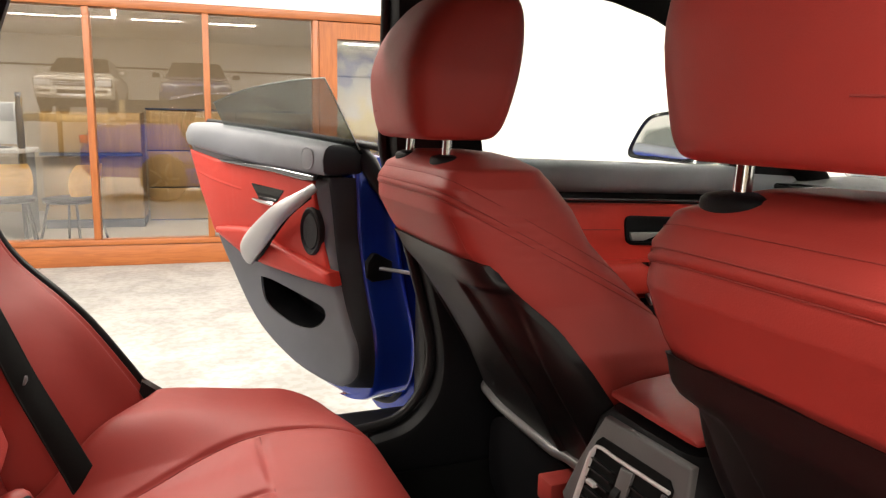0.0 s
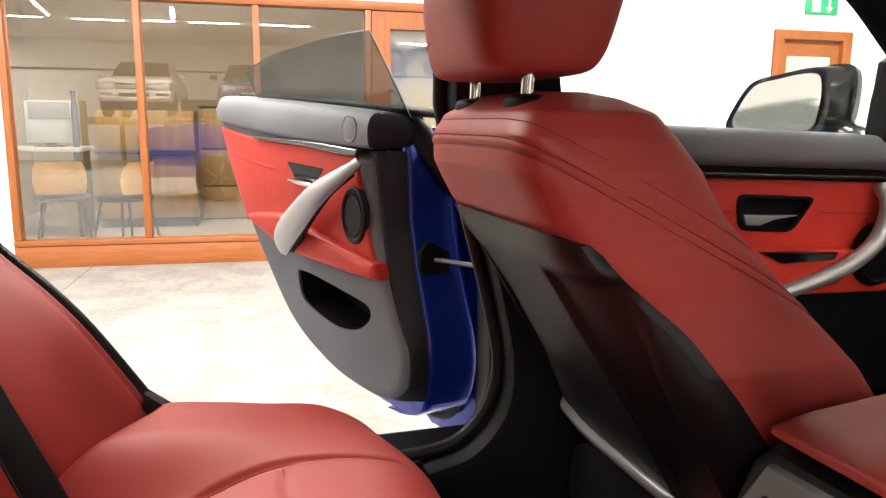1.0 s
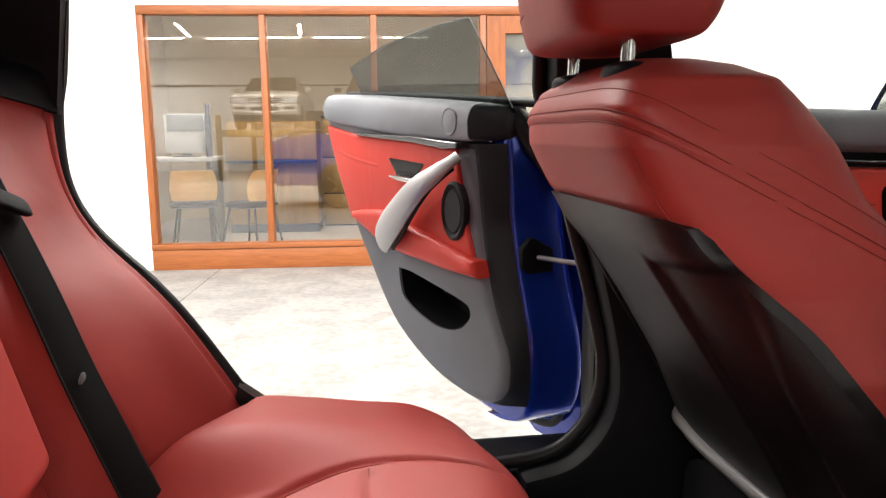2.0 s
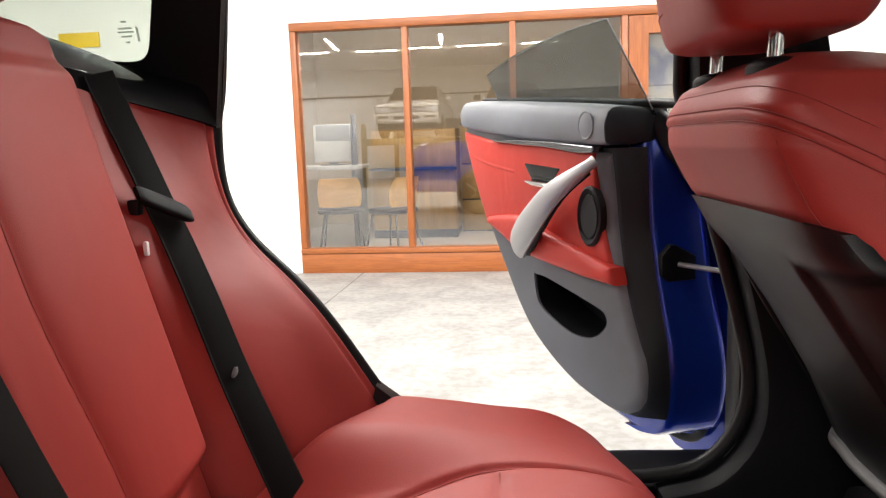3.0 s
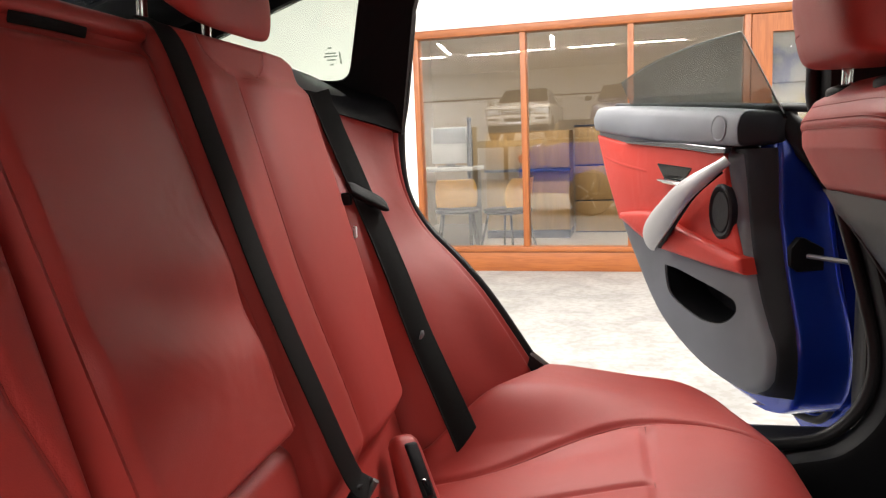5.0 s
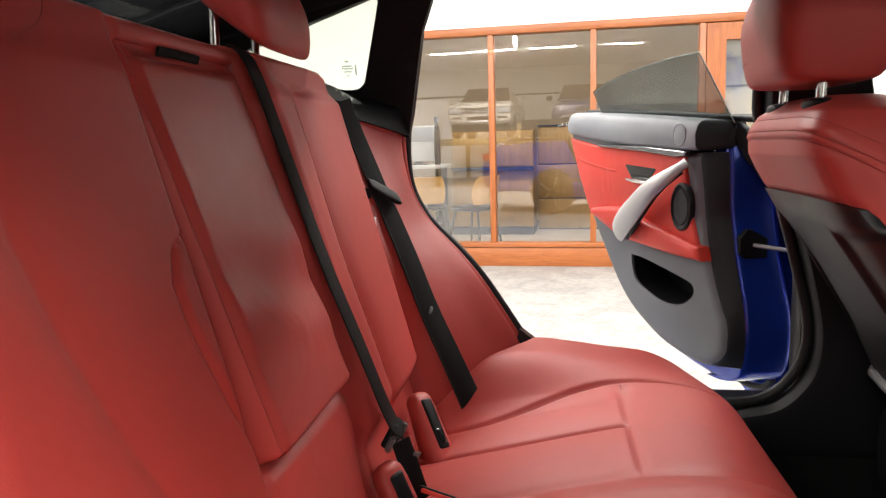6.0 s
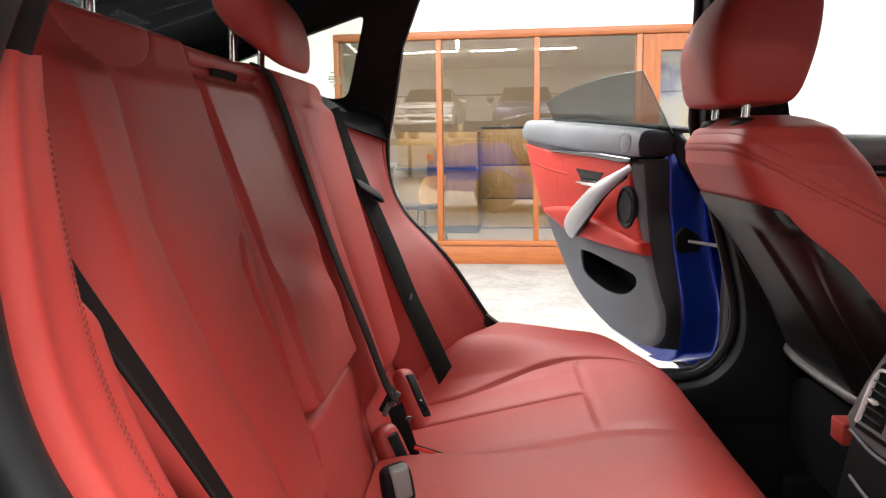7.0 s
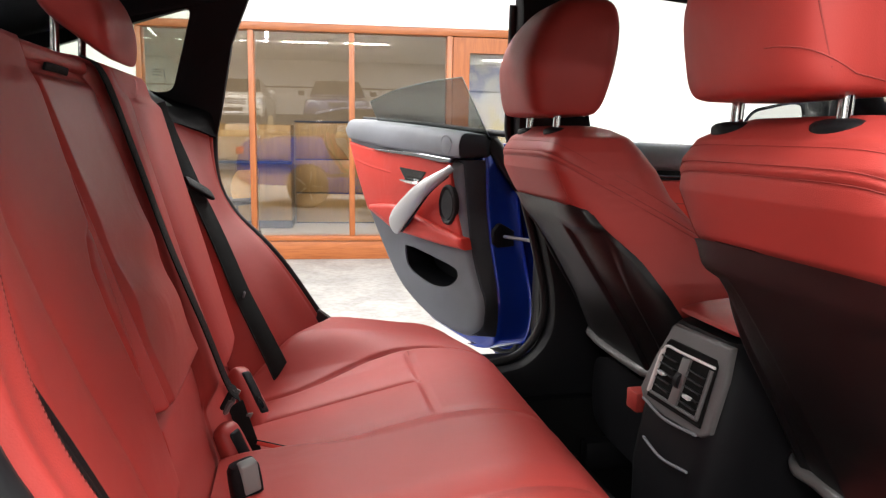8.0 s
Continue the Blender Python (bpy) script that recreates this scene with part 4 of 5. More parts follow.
for s in (1, -1):
    headrest(REAR_REST, s * 0.295, "rear_headrest", "red leather rear headrest on chrome posts", "rear headrests", 1.195, 0.15, -0.435, slope=0.75, lift=0.004 if s > 0 else 0.035)

# ---- seat belts ----


def outer_belt(s):
    ob = thing("seat_belt", (-0.2, s * 0.55, 0.62), "black seat belt webbing with a plastic guide", "seat belt", "rear seat belts")
    if s > 0:
        line = [(-0.342, 0.553, 1.166), (-0.334, 0.557, 1.137), (-0.307, 0.563, 1.065), (-0.275, 0.56, 0.985), (-0.257, 0.556, 0.945), (-0.223, 0.545, 0.865), (-0.186, 0.531, 0.772), (-0.152, 0.516, 0.70), (-0.117, 0.501, 0.627), (-0.100, 0.494, 0.59)]
    else:
        line = [(back_plane(z) + d, y, z) for y, z, d in ((0.628, 1.13, 0.03), (0.588, 1.045, 0.052), (0.567, 1.0, 0.055), (0.528, 0.915, 0.058), (0.494, 0.84, 0.059), (0.457, 0.76, 0.058), (0.42, 0.68, 0.054), (0.397, 0.63, 0.05))]
    pts = [(max(p.x, back_x(s * p.y, min(p.z, 1.16)) + 0.006 if s < 0 or p.z < 1.135 else p.x), s * p.y, p.z) for p in spline(line, 6)]
    turn = [Vector((0.45 + 0.45 * (i / len(pts)) ** 2, s, 0.05 + 0.9 * (i / len(pts)) ** 3)) if s > 0 else Vector((0.28 + 0.19 * i / len(pts), s, 0.05)) for i in range(len(pts))]
    part("webbing", band(pts, turn, 0.047, 0.003), WEBBING, ob)
    for e in (1, -1):
        rim = []
        for i, p in enumerate(pts):
            d = (Vector(pts[min(i + 1, len(pts) - 1)]) - Vector(pts[max(i - 1, 0)])).normalized()
            rim.append(Vector(p) + e * 0.0222 * (turn[i] - d * turn[i].dot(d)).normalized())
        part("selvedge", tube(rim, 0.0019, 8, up=(1, 0, 0)), SELVEDGE, ob, "tightly woven belt edge")
    if s < 0:
        return ob
    g, across, down, out = Vector((-0.281, 0.557, 0.993)), Vector((0.51, 0.74, -0.42)), Vector((0.45, -0.35, -0.82)), Vector((0.80, -0.45, 0.40))
    bar = [g + out * 0.014 + across * (0.042 * k / 10) + down * 0.006 for k in range(-10, 11)]
    part("guide", loft([oval(p, down, out, 0.0145 * (1 - 0.30 * abs(k / 10) ** 6), 0.0065 * (1 - 0.35 * abs(k / 10) ** 8), 20, 3.4) for k, p in zip(range(-10, 11), bar)]), BLACK, ob, "black plastic belt guide")
    part("guide_foot", moved(box(-0.008, 0.008, -0.007, 0.007, -0.010, 0.010, 0.003), Matrix.Translation((-0.294, 0.522, 0.993))), BLACK, ob)
    bx = max(-0.184, back_x(0.53, 0.768) + 0.01)
    part("button", loft([oval((bx + d, s * 0.528, 0.770), (0, 1, 0), (0.25, 0, 1), r, r, 16, 2) for d, r in ((0, 0.0075), (0.003, 0.0075), (0.005, 0.004))]), GREY, ob, "grey stop button")
    part("care_label", box(-0.283, -0.277, 0.509, 0.517, 0.931, 0.950, 0.002), PLASTIC_W, ob, "small white label")
    return ob


outer_belt(1)
outer_belt(-1)
mid_belt = thing("seat_belt", (-0.3, 0.13, 0.65), "black centre seat belt with its latched tongue", "seat belt", "rear seat belts")
line = spline([(-0.38, 0.125, 1.215), (-0.352, 0.13, 1.19), (-0.31, 0.135, 1.06), (-0.27, 0.14, 0.93), (-0.225, 0.15, 0.80), (-0.195, 0.17, 0.70), (-0.18, 0.18, 0.675)], 6)
part("webbing", band([(p.x + 0.008, p.y, p.z) for p in line], (-0.04, 1, 0), 0.047, 0.003), WEBBING, mid_belt)
tilt = pose(-0.186, 0.186, 0.668, -14, 28, -8)
part("tongue", moved(box(-0.005, 0.005, -0.027, 0.027, -0.020, 0.016, 0.004, 3), tilt), BLACK, mid_belt, "black belt tongue")
part("tongue_plate", tube([tilt @ Vector((0.007, y, z)) for y, z in spline([(-0.027, 0.0), (-0.022, -0.017), (-0.004, -0.024), (0.018, -0.022), (0.027, -0.008), (0.027, 0.014)], 5)], 0.0048, 10), LIP, mid_belt, "dark chrome rim of the tongue")
part("latch_plate", moved(box(-0.0012, 0.0012, -0.006, 0.006, -0.010, 0.008, 0.001), pose(-0.156, 0.197, 0.628, -14, 28, -60)), LIP, mid_belt, "bright metal latch plate")
part("lower_webbing", band(spline([(-0.176, 0.188, 0.655), (-0.161, 0.187, 0.607), (-0.147, 0.185, 0.564), (-0.138, 0.184, 0.54)], 4), (0.75, 0.6, 0), 0.030, 0.003), WEBBING, mid_belt)


def buckle(top, up, face, label, dark):
    """A buckle stalk rising from the seat gap: its top, the way it leans and the way its button faces."""
    ob = thing("belt_buckle", (top[0], top[1], top[2] - 0.1), label, "belt buckle", "rear belt buckles")
    c = Vector(up).normalized()
    a = (Vector(face) - c * c.dot(Vector(face))).normalized()
    b = c.cross(a)
    m = Matrix.Translation(top) @ Matrix((a, b, c)).transposed().to_4x4()
    if dark:
        part("stalk", moved(loft([oval((-0.004, -0.004, h), (1, 0, 0), (0, 1, 0), ra, rb, 24, 3.4) for h, ra, rb in ((-0.12, 0.014, 0.023), (-0.03, 0.015, 0.023), (-0.010, 0.014, 0.022), (-0.002, 0.011, 0.018), (0.0, 0.006, 0.012))]), m), BLACK, ob)
        part("press_button", moved(box(-0.006, 0.0125, -0.013, 0.0135, -0.047, 0.002, 0.0045, 3), m), BUTTON, ob, "grey press button")
    else:
        part("stalk", moved(loft([oval((x, 0, h), (1, 0, 0), (0, 1, 0), ra, rb, 28, 3) for h, x, ra, rb in ((-0.15, -0.008, 0.026, 0.030), (-0.08, -0.004, 0.021, 0.027), (-0.03, 0, 0.017, 0.025), (-0.012, 0, 0.016, 0.023), (-0.004, 0, 0.012, 0.018), (0.0, 0, 0.006, 0.011))]), m), RED_SEAT, ob, "red leather sleeve")
        part("slot_rim", moved(box(0.006, 0.0195, -0.0135, 0.0135, -0.108, -0.016, 0.006, 3), m), BLACK, ob, "long black plastic slot")
        part("press_button", moved(box(0.012, 0.0205, -0.0095, 0.0095, -0.100, -0.070, 0.004, 3), m), GLOSS, ob, "black press button")
    return ob


BUTTON = material("grey_buckle", (0.17, 0.18, 0.175), 0.45)
buckle((-0.192, 0.402, 0.650), (-0.42, 0.42, 0.80), (0.80, -0.45, 0.3), "red sleeved belt buckle with a black press button", False)
buckle((-0.196, 0.158, 0.632), (-0.40, 0.10, 0.90), (0.80, -0.50, 0.3), "red sleeved belt buckle with a black press button", False)
buckle((-0.146, -0.032, 0.650), (-0.12, -0.15, 1.0), (0.42, -0.90, 0.0), "black belt buckle with a grey press button", True)
isofix = thing("isofix_cover", (-0.118, 0.15, 0.58), "black bracket slot with a red lip in the seat", "bracket")
part("slot", moved(box(-0.028, 0.028, -0.007, 0.007, -0.004, 0.004, 0.002), pose(-0.118, 0.150, 0.594, -25, 13, -9)), BLACK, isofix)
part("lip", moved(box(-0.025, 0.027, -0.003, 0.003, -0.003, 0.003, 0.001), pose(-0.116, 0.143, 0.595, -25, 13, -9)), RED, isofix, "bright red lip")

# ---- front seats ----
SEAT_ROWS = [(0.52, 0.66, 0.90, 0.26), (0.64, 0.633, 0.90, 0.26), (0.74, 0.575, 0.875, 0.252), (0.83, 0.515, 0.815, 0.235), (0.92, 0.455, 0.725, 0.205), (1.0, 0.398, 0.645, 0.190),
             (1.05, 0.374, 0.615, 0.184), (1.085, 0.370, 0.585, 0.173), (1.11, 0.384, 0.56, 0.160), (1.125, 0.405, 0.53, 0.120), (1.132, 0.42, 0.50, 0.09)]


SQUARE = [(0.5, 4.0), (0.66, 3.6), (0.76, 2.8), (0.86, 2.5), (0.93, 2.8), (0.985, 4.5), (1.03, 6.0)]


INBOARD = [(0.5, 4.0), (0.9, 4.6), (1.03, 6.0)]


def seat_ring(z, mir=1, grow=0.0, n=64):
    """A level section of the backrest: squarer at the rear than at the front."""
    xr, xf, hw = lerp(SEAT_ROWS, z)
    out = []
    for i in range(n):
        ct, st = math.cos(2 * math.pi * i / n), math.sin(2 * math.pi * i / n)
        e = 3.0 if ct > 0 else lerp(SQUARE if st * mir > 0 else INBOARD, z)[0]
        out.append(Vector(((xr + xf) / 2 + ((xf - xr) / 2 + grow) * math.copysign(abs(ct) ** (2 / e), ct), (hw + grow) * math.copysign(abs(st) ** (2 / e), st), z)))
    return out


def front_seat(mir):
    ob = thing("front_seat_unit", (0.75, 0, 0.30), "red leather front seat with a dark grey back shell", "car seat", "front seats")
    rings = []
    for k in range(201):
        z = 0.665 + 0.467 * k / 200
        ring = []
        for p, q in zip(seat_ring(z, mir, 0.0, 160), seat_ring(z, mir, 0.001, 160)):
            # a raised welt between two grooves, and a fainter groove above
            d = z - 1.068 + 0.52 * (p.x - 0.383)
            g = 1.7 * bell(d - 0.0055, 0.0035) - 1.3 * bell(d, 0.0022) - 1.3 * bell(d - 0.011, 0.0022) - 0.5 * bell(d - 0.034, 0.0025) + 0.5 * bell(d + 0.014, 0.010) + 0.5 * bell(d - 0.022, 0.008)
            ring.append(p + (q - p) * g)
        rings.append(ring)
    part("backrest", loft(rings), RED_SEAT, ob, "red leather backrest with double seams", sharp=70)
    # shell on the back: the ring's rear arc, reaching round the sides lower down
    NZ, NT = 64, 150

    def shell_pt(k, i, sink):
        """A place on the shell by its row and its step round the back; sink is the depth of the wide slot in it."""
        z0 = 0.645 + 0.337 * k / NZ
        side = abs(2 * i / NT - 1)
        tt = math.pi + (i / NT - 0.5) * math.pi * 0.95 * (0.64 + 0.18 * smooth01(0.985, 0.88, z0))
        z = z0 + 0.012 * (1 - side ** 2) * smooth01(0.9, 0.99, z0)
        xr, xf, hw = lerp(SEAT_ROWS, z)
        ct, st = math.cos(tt), math.sin(tt)
        e = lerp(SQUARE if st * mir > 0 else INBOARD, z)[0]
        y = mir * hw * math.copysign(abs(st) ** (2 / e), st)
        lip = 0.007 * smooth01(0.40, 0.62, side) * smooth01(1.02, 0.85, side) * smooth01(0.97, 0.88, z0) if (i < NT / 2) == (mir > 0) else 0.0
        slot = smooth01(-0.098, -0.110, y) * smooth01(-0.201, -0.188, y) * smooth01(0.950, 0.936, z - 0.12 * max(0, -0.15 - y))
        g = 0.013 - 0.008 * smooth01(0.945, 0.985, z0) + lip - sink * slot
        return Vector(((xr + xf) / 2 + ((xf - xr) / 2 + g) * math.copysign(abs(ct) ** (2 / e), ct), (hw + g) * math.copysign(abs(st) ** (2 / e), st), z)), slot

    rows = [[shell_pt(k, i, 0.009)[0] for i in range(NT + 1)] for k in range(NZ + 1)]
    back = [[shell_pt(k, i, 0.0)[0] + Vector((0.016, 0, 0)) for i in range(NT + 1)] for k in range(NZ + 1)]
    part("back_shell", loft([a + b[::-1] for a, b in zip(rows, back)]), SHELL, ob, "dark grey plastic seat back shell", sharp=60)
    for off in (0.0, 0.011, 0.034):
        line = []
        for i in range(160):
            lo, hi = 0.7, 1.125
            for _ in range(18):
                mid = (lo + hi) / 2
                p = seat_ring(mid, mir, 0.0003, 160)[i]
                if mid > 1.068 + off - 0.52 * (p.x - 0.383):
                    hi = mid
                else:
                    lo = mid
            line.append(seat_ring(lo, mir, 0.0002, 160)[i])
        part("seam", tube(line + line[:1], 0.0007 if off < 0.02 else 0.0004, 6, caps=False), SEAM, ob)
    for i in (40, 24):
        part("seam", tube([seat_ring(0.985 + 0.008 * k, mir, 0.0003)[i] for k in range(10)], 0.0006, 6, up=(1, 0, 0)), SEAM, ob)
    lip = [rows[0][i] + Vector((0.0, 0, -0.004)) for i in range(0, NT + 1, 5)]
    part("shell_lip", tube(lip, 0.011, 10), LIP, ob, "lower lip of the back shell with a painted grey highlight")
    part("cushion", loft([oval((x, 0, z), (0, 1, 0), (0, 0, 1), w, h, 32, 3) for x, z, w, h in ((0.74, 0.49, 0.22, 0.03), (0.77, 0.50, 0.25, 0.085), (0.92, 0.51, 0.262, 0.10), (1.15, 0.535, 0.262, 0.10), (1.25, 0.54, 0.25, 0.07), (1.27, 0.54, 0.2, 0.03))]), RED_SEAT, ob, "red leather seat cushion")
    part("base_trim", loft([oval((x, 0, z), (0, 1, 0), (0, 0, 1), w, h, 24, 4) for x, z, w, h in ((0.65, 0.50, 0.235, 0.10), (0.76, 0.48, 0.25, 0.11), (0.9, 0.42, 0.265, 0.06), (1.2, 0.43, 0.265, 0.06))]), BLACK, ob, "black plastic seat base")
    part("side_bolster", box(0.575, 0.64, min(-0.150 * mir, -0.105 * mir), max(-0.150 * mir, -0.105 * mir), 0.578, 0.618, 0.004), RED_SEAT, ob, "red leather bolster of the cushion")
    for s in (1, -1):
        part("rail", box(0.62, 1.2, s * 0.2 - 0.02, s * 0.2 + 0.02, 0.30, 0.37, 0.004), BLACK, ob, "steel seat rail")
    return ob


seat_l = front_seat(1)
seat_l.matrix_world = CAR @ Matrix.Translation((0.75, 0.3725, 0.30))
seat_r = front_seat(-1)
seat_r.matrix_world = CAR @ Matrix.Translation((0.75, -0.389, 0.30))
for s in (1, -1):
    headrest(FRONT_REST, 0.3725 if s > 0 else -0.374, "front_headrest", "red leather front headrest on chrome posts", "front headrests", 1.118, 0.165, 0.412)

# ---- centre console ----
con = thing("centre_console", (0.8, 0, 0.3), "black centre console with rear air vents", "console")
rings = []
for z, w in ((0.28, 0.11), (0.45, 0.118), (0.56, 0.122), (0.66, 0.126), (0.74, 0.120), (0.79, 0.108), (0.806, 0.098)):
    xr = 0.548 + 0.25 * (max(z, 0.58) - 0.77) + (0.012 if z > 0.8 else 0)
    rings.append(oval(((xr + 1.5) / 2, -0.005, z), (1, 0, 0), (0, 1, 0), (1.5 - xr) / 2, w, 48, 9))
part("console_body", loft(rings), BLACK, con, "black plastic console body")
part("armrest_lid", loft([oval((x, -0.003, z), (0, 1, 0), (0, 0, 1), w, h, 28, 5) for x, z, w, h in
                          ((0.576, 0.820, 0.084, 0.003), (0.579, 0.821, 0.086, 0.006), (0.62, 0.826, 0.088, 0.011), (0.8, 0.836, 0.088, 0.02), (0.93, 0.836, 0.08, 0.02), (0.95, 0.832, 0.06, 0.012))]), RED_SEAT, con, "red leather armrest lid")


def cv(y, z, d=0.0):
    """On the console's rear face."""
    return Vector((0.548 - d + 0.25 * (z - 0.77), y, z))


part("rear_cover", slab([(0.054, 0.803), (-0.112, 0.808), (-0.120, 0.76), (-0.118, 0.68), (-0.10, 0.668), (0.0, 0.660), (0.082, 0.664), (0.100, 0.68), (0.082, 0.74)], lambda a, b, c: cv(a, b, c - 0.002), 0.010, 0.005, 3), CONSOLE, con, "grey satin rear cover of the console")
vent = part("vent_frame", slab([(-0.098, 0.682), (0.066, 0.676), (0.060, 0.73), (0.052, 0.772), (0.044, 0.780), (-0.088, 0.784), (-0.097, 0.776)], lambda a, b, c: cv(a, b, 0.0085 + c), 0.003, 0.001), CARPET, con, "black vent surround", smooth=False)
part("chrome_rim", tube(spline([cv(0.060, 0.686, 0.013), cv(0.055, 0.725, 0.014), cv(0.050, 0.758, 0.014), cv(0.040, 0.769, 0.014), cv(0.0, 0.770, 0.014), cv(-0.096, 0.774, 0.014)], 4), [0.0042] * 9 + [0.0026] * 12, 8), TRIM, vent, "chrome rim round the vents, its bright reflection painted pale")
part("vent_side", tube([cv(-0.090, 0.768, 0.013), cv(-0.088, 0.692, 0.013)], 0.004, 8), CONSOLE, vent, "grey side of the vent")
part("vent_foot", tube([cv(0.054, 0.687, 0.013), cv(-0.090, 0.692, 0.013)], 0.003, 8), CONSOLE, vent, "grey lower edge of the vent")
for k in range(5):
    z = 0.702 + 0.0125 * k
    for a, b in ((0.0, 0.046), (-0.082, -0.036)):
        part("slat", moved(box(-0.005, 0.005, -(b - a) / 2, (b - a) / 2, -0.0009, 0.0009), Matrix.Translation(cv((a + b) / 2, z, 0.013)) @ Matrix.Rotation(radians(18), 4, "Y")), SHELL, vent)
for yy, z in ((0.030, 0.727), (-0.058, 0.716)):
    part("vent_tab", moved(box(-0.004, 0.004, -0.009, 0.009, -0.0025, 0.0025, 0.001), Matrix.Translation(cv(yy, z, 0.019))), TRIM, vent, "bright tab on a slat")
bar = part("vent_bar", slab([(-0.029, 0.692), (-0.005, 0.690), (-0.010, 0.765), (-0.034, 0.768)], lambda a, b, c: cv(a, b, c + 0.010), 0.006, 0.002), material("vent_grey", (0.08, 0.08, 0.08), 0.45), vent, "grey centre bar")
part("thumb_wheel", moved(loft([oval((0, 0, d), (1, 0, 0), (0, 1, 0), 0.016, 0.016, 20, 2) for d in (-0.006, 0.006)]), Matrix.Translation(cv(-0.017, 0.727, 0.006)) @ Matrix.Rotation(radians(90), 4, "X")), BLACK, bar, "ribbed black thumb wheel")
for z, d, ya, yb in ((0.668, 0.010, 0.076, -0.094), (0.608, 0.004, 0.05, -0.09)):
    part("trim_line", tube(spline([cv(ya, z, d), cv((ya + yb) / 2, z - 0.006, d + 0.003), cv(yb, z + 0.002, d)], 6), 0.0025, 8), GREY, con)

# ---- floor of the cabin ----
cabin = thing("cabin_floor", (0.5, 0, 0.25), "black carpeted car floor", "car floor")
part("carpet", box(-0.3, 1.75, -0.70, 0.70, 0.24, 0.28), CARPET, cabin)
part("seat_riser", box(0.27, 0.34, -0.70, 0.70, 0.28, 0.5), CARPET, cabin)
for s in (1, -1):
    mat = thing("floor_mat", (0.47, s * 0.42, 0.28), "black carpet floor mat", "floor mat", "floor mats")
    part("mat", box(0.34, 0.64, s * 0.42 - 0.25, s * 0.42 + 0.25, 0.281, 0.295, 0.006), MAT, mat)

# ---- far front door, closed, with its mirror ----
YD = 0.70
fdoor = thing("car_front_door", (1.0, YD, 0.4), "closed car front door with red and black lining", "car door")
fd = lambda a, b, c: Vector((a, YD - c + 0.02, b))
part("outer_shell", box(0.615, 1.62, YD + 0.08, YD + 0.16, 0.36, 1.06, 0.02), BLUE, fdoor, "metallic blue painted door shell")
part("door_lining", slab([(0.6, 0.46), (1.6, 0.46), (1.6, 1.06), (0.6, 1.095)], fd, 0.02, 0.004), BLACK, fdoor)
# pale pad grey on the ledge stands in for window light on it
part("top_ledge", loft([oval((x, YD + 0.03, z), (0, 1, 0), (0, 0, 1), 0.055, 0.036, 20, 3) for x, z in ((0.5, 1.075), (1.0, 1.06), (1.32, 1.05), (1.6, 1.035))]), PAD, fdoor, "soft upper door trim, paled for the window light on it")
part("red_insert", cut(slab([(0.70, 0.785), (1.50, 0.765), (1.50, 0.985), (1.0, 1.003), (0.70, 1.011)], fd, 0.034, 0.008, 3), slab(rounded([(1.014, 0.972), (1.182, 0.964), (1.134, 0.904), (1.020, 0.911)], 0.017), lambda a, b, c: fd(a, b, c - 0.01), 0.1)), RED, fdoor, "red leather door insert")
part("chrome_strip", tube([(0.55, YD - 0.02, 1.027), (1.0, YD - 0.02, 1.012), (1.55, YD - 0.02, 0.995)], 0.003), STRIP, fdoor, "bright trim strip")
part("armrest", slab([(0.72, 0.79), (1.22, 0.80), (1.30, 0.86), (1.20, 0.872), (0.72, 0.875)], fd, 0.085, 0.02, 3), RED, fdoor, "padded red door armrest")
cup = part("release_recess", cut(slab(rounded([(1.008, 0.976), (1.190, 0.967), (1.138, 0.900), (1.016, 0.908)], 0.020), fd, 0.041, 0.004), slab(rounded([(1.018, 0.969), (1.175, 0.961), (1.130, 0.908), (1.024, 0.914)], 0.015), lambda a, b, c: fd(a, b, 0.024 + c), 0.08)), BLACK, fdoor, "black recess of the door release")
part("release_lever", slab([(1.026, 0.936), (1.160, 0.932), (1.098, 0.925), (1.066, 0.915), (1.034, 0.916)], lambda a, b, c: fd(a, b, 0.028 + c), 0.010, 0.003), SATIN, cup, "chrome door release lever")
part("insert_seam", tube([(1.20, YD - 0.0135, 0.936), (1.49, YD - 0.0135, 0.925)], 0.0013, 6), SEAM, fdoor, "thin seam across the insert")
part("insert_seam", tube([(0.72, YD - 0.0135, 0.952), (1.0, YD - 0.0135, 0.943)], 0.0013, 6), SEAM, fdoor, "thin seam across the insert")
part("switch_tray", slab(rounded([(1.035, 0.872), (1.205, 0.868), (1.195, 0.853), (1.075, 0.851)], 0.006), fd, 0.090, 0.003), GLOSS, fdoor, "gloss black switch tray")
grip = spline([(1.335, YD - 0.03, 0.985), (1.325, YD - 0.06, 0.95), (1.285, YD - 0.08, 0.895), (1.225, YD - 0.085, 0.852), (1.15, YD - 0.080, 0.820), (1.06, YD - 0.055, 0.785)], 6)
part("pull_handle", tube(grip, 0.018, 14, 0.8), SATIN, fdoor, "brushed satin metal pull handle")
part("speaker_grille", loft([oval((1.345, YD - 0.016 - d, 0.85), (1, 0, 0), (0, 0, 1), r, r * 1.1, 28, 2) for d, r in ((0, 0.058), (0.015, 0.056), (0.02, 0.05), (0.014, 0.045), (0.016, 0.01))]), BLACK, fdoor, "round black speaker grille")
part("window_pane", slab([(0.56, 1.08), (1.52, 1.05), (1.46, 1.15), (1.29, 1.30), (1.19, 1.37), (1.04, 1.44), (0.60, 1.47)], lambda a, b, c: Vector((a, YD + 0.05 - 0.28 * max(0, b - 1.08) + c, b)), 0.004), CLEAR, fdoor, "clear front door window", smooth=False)
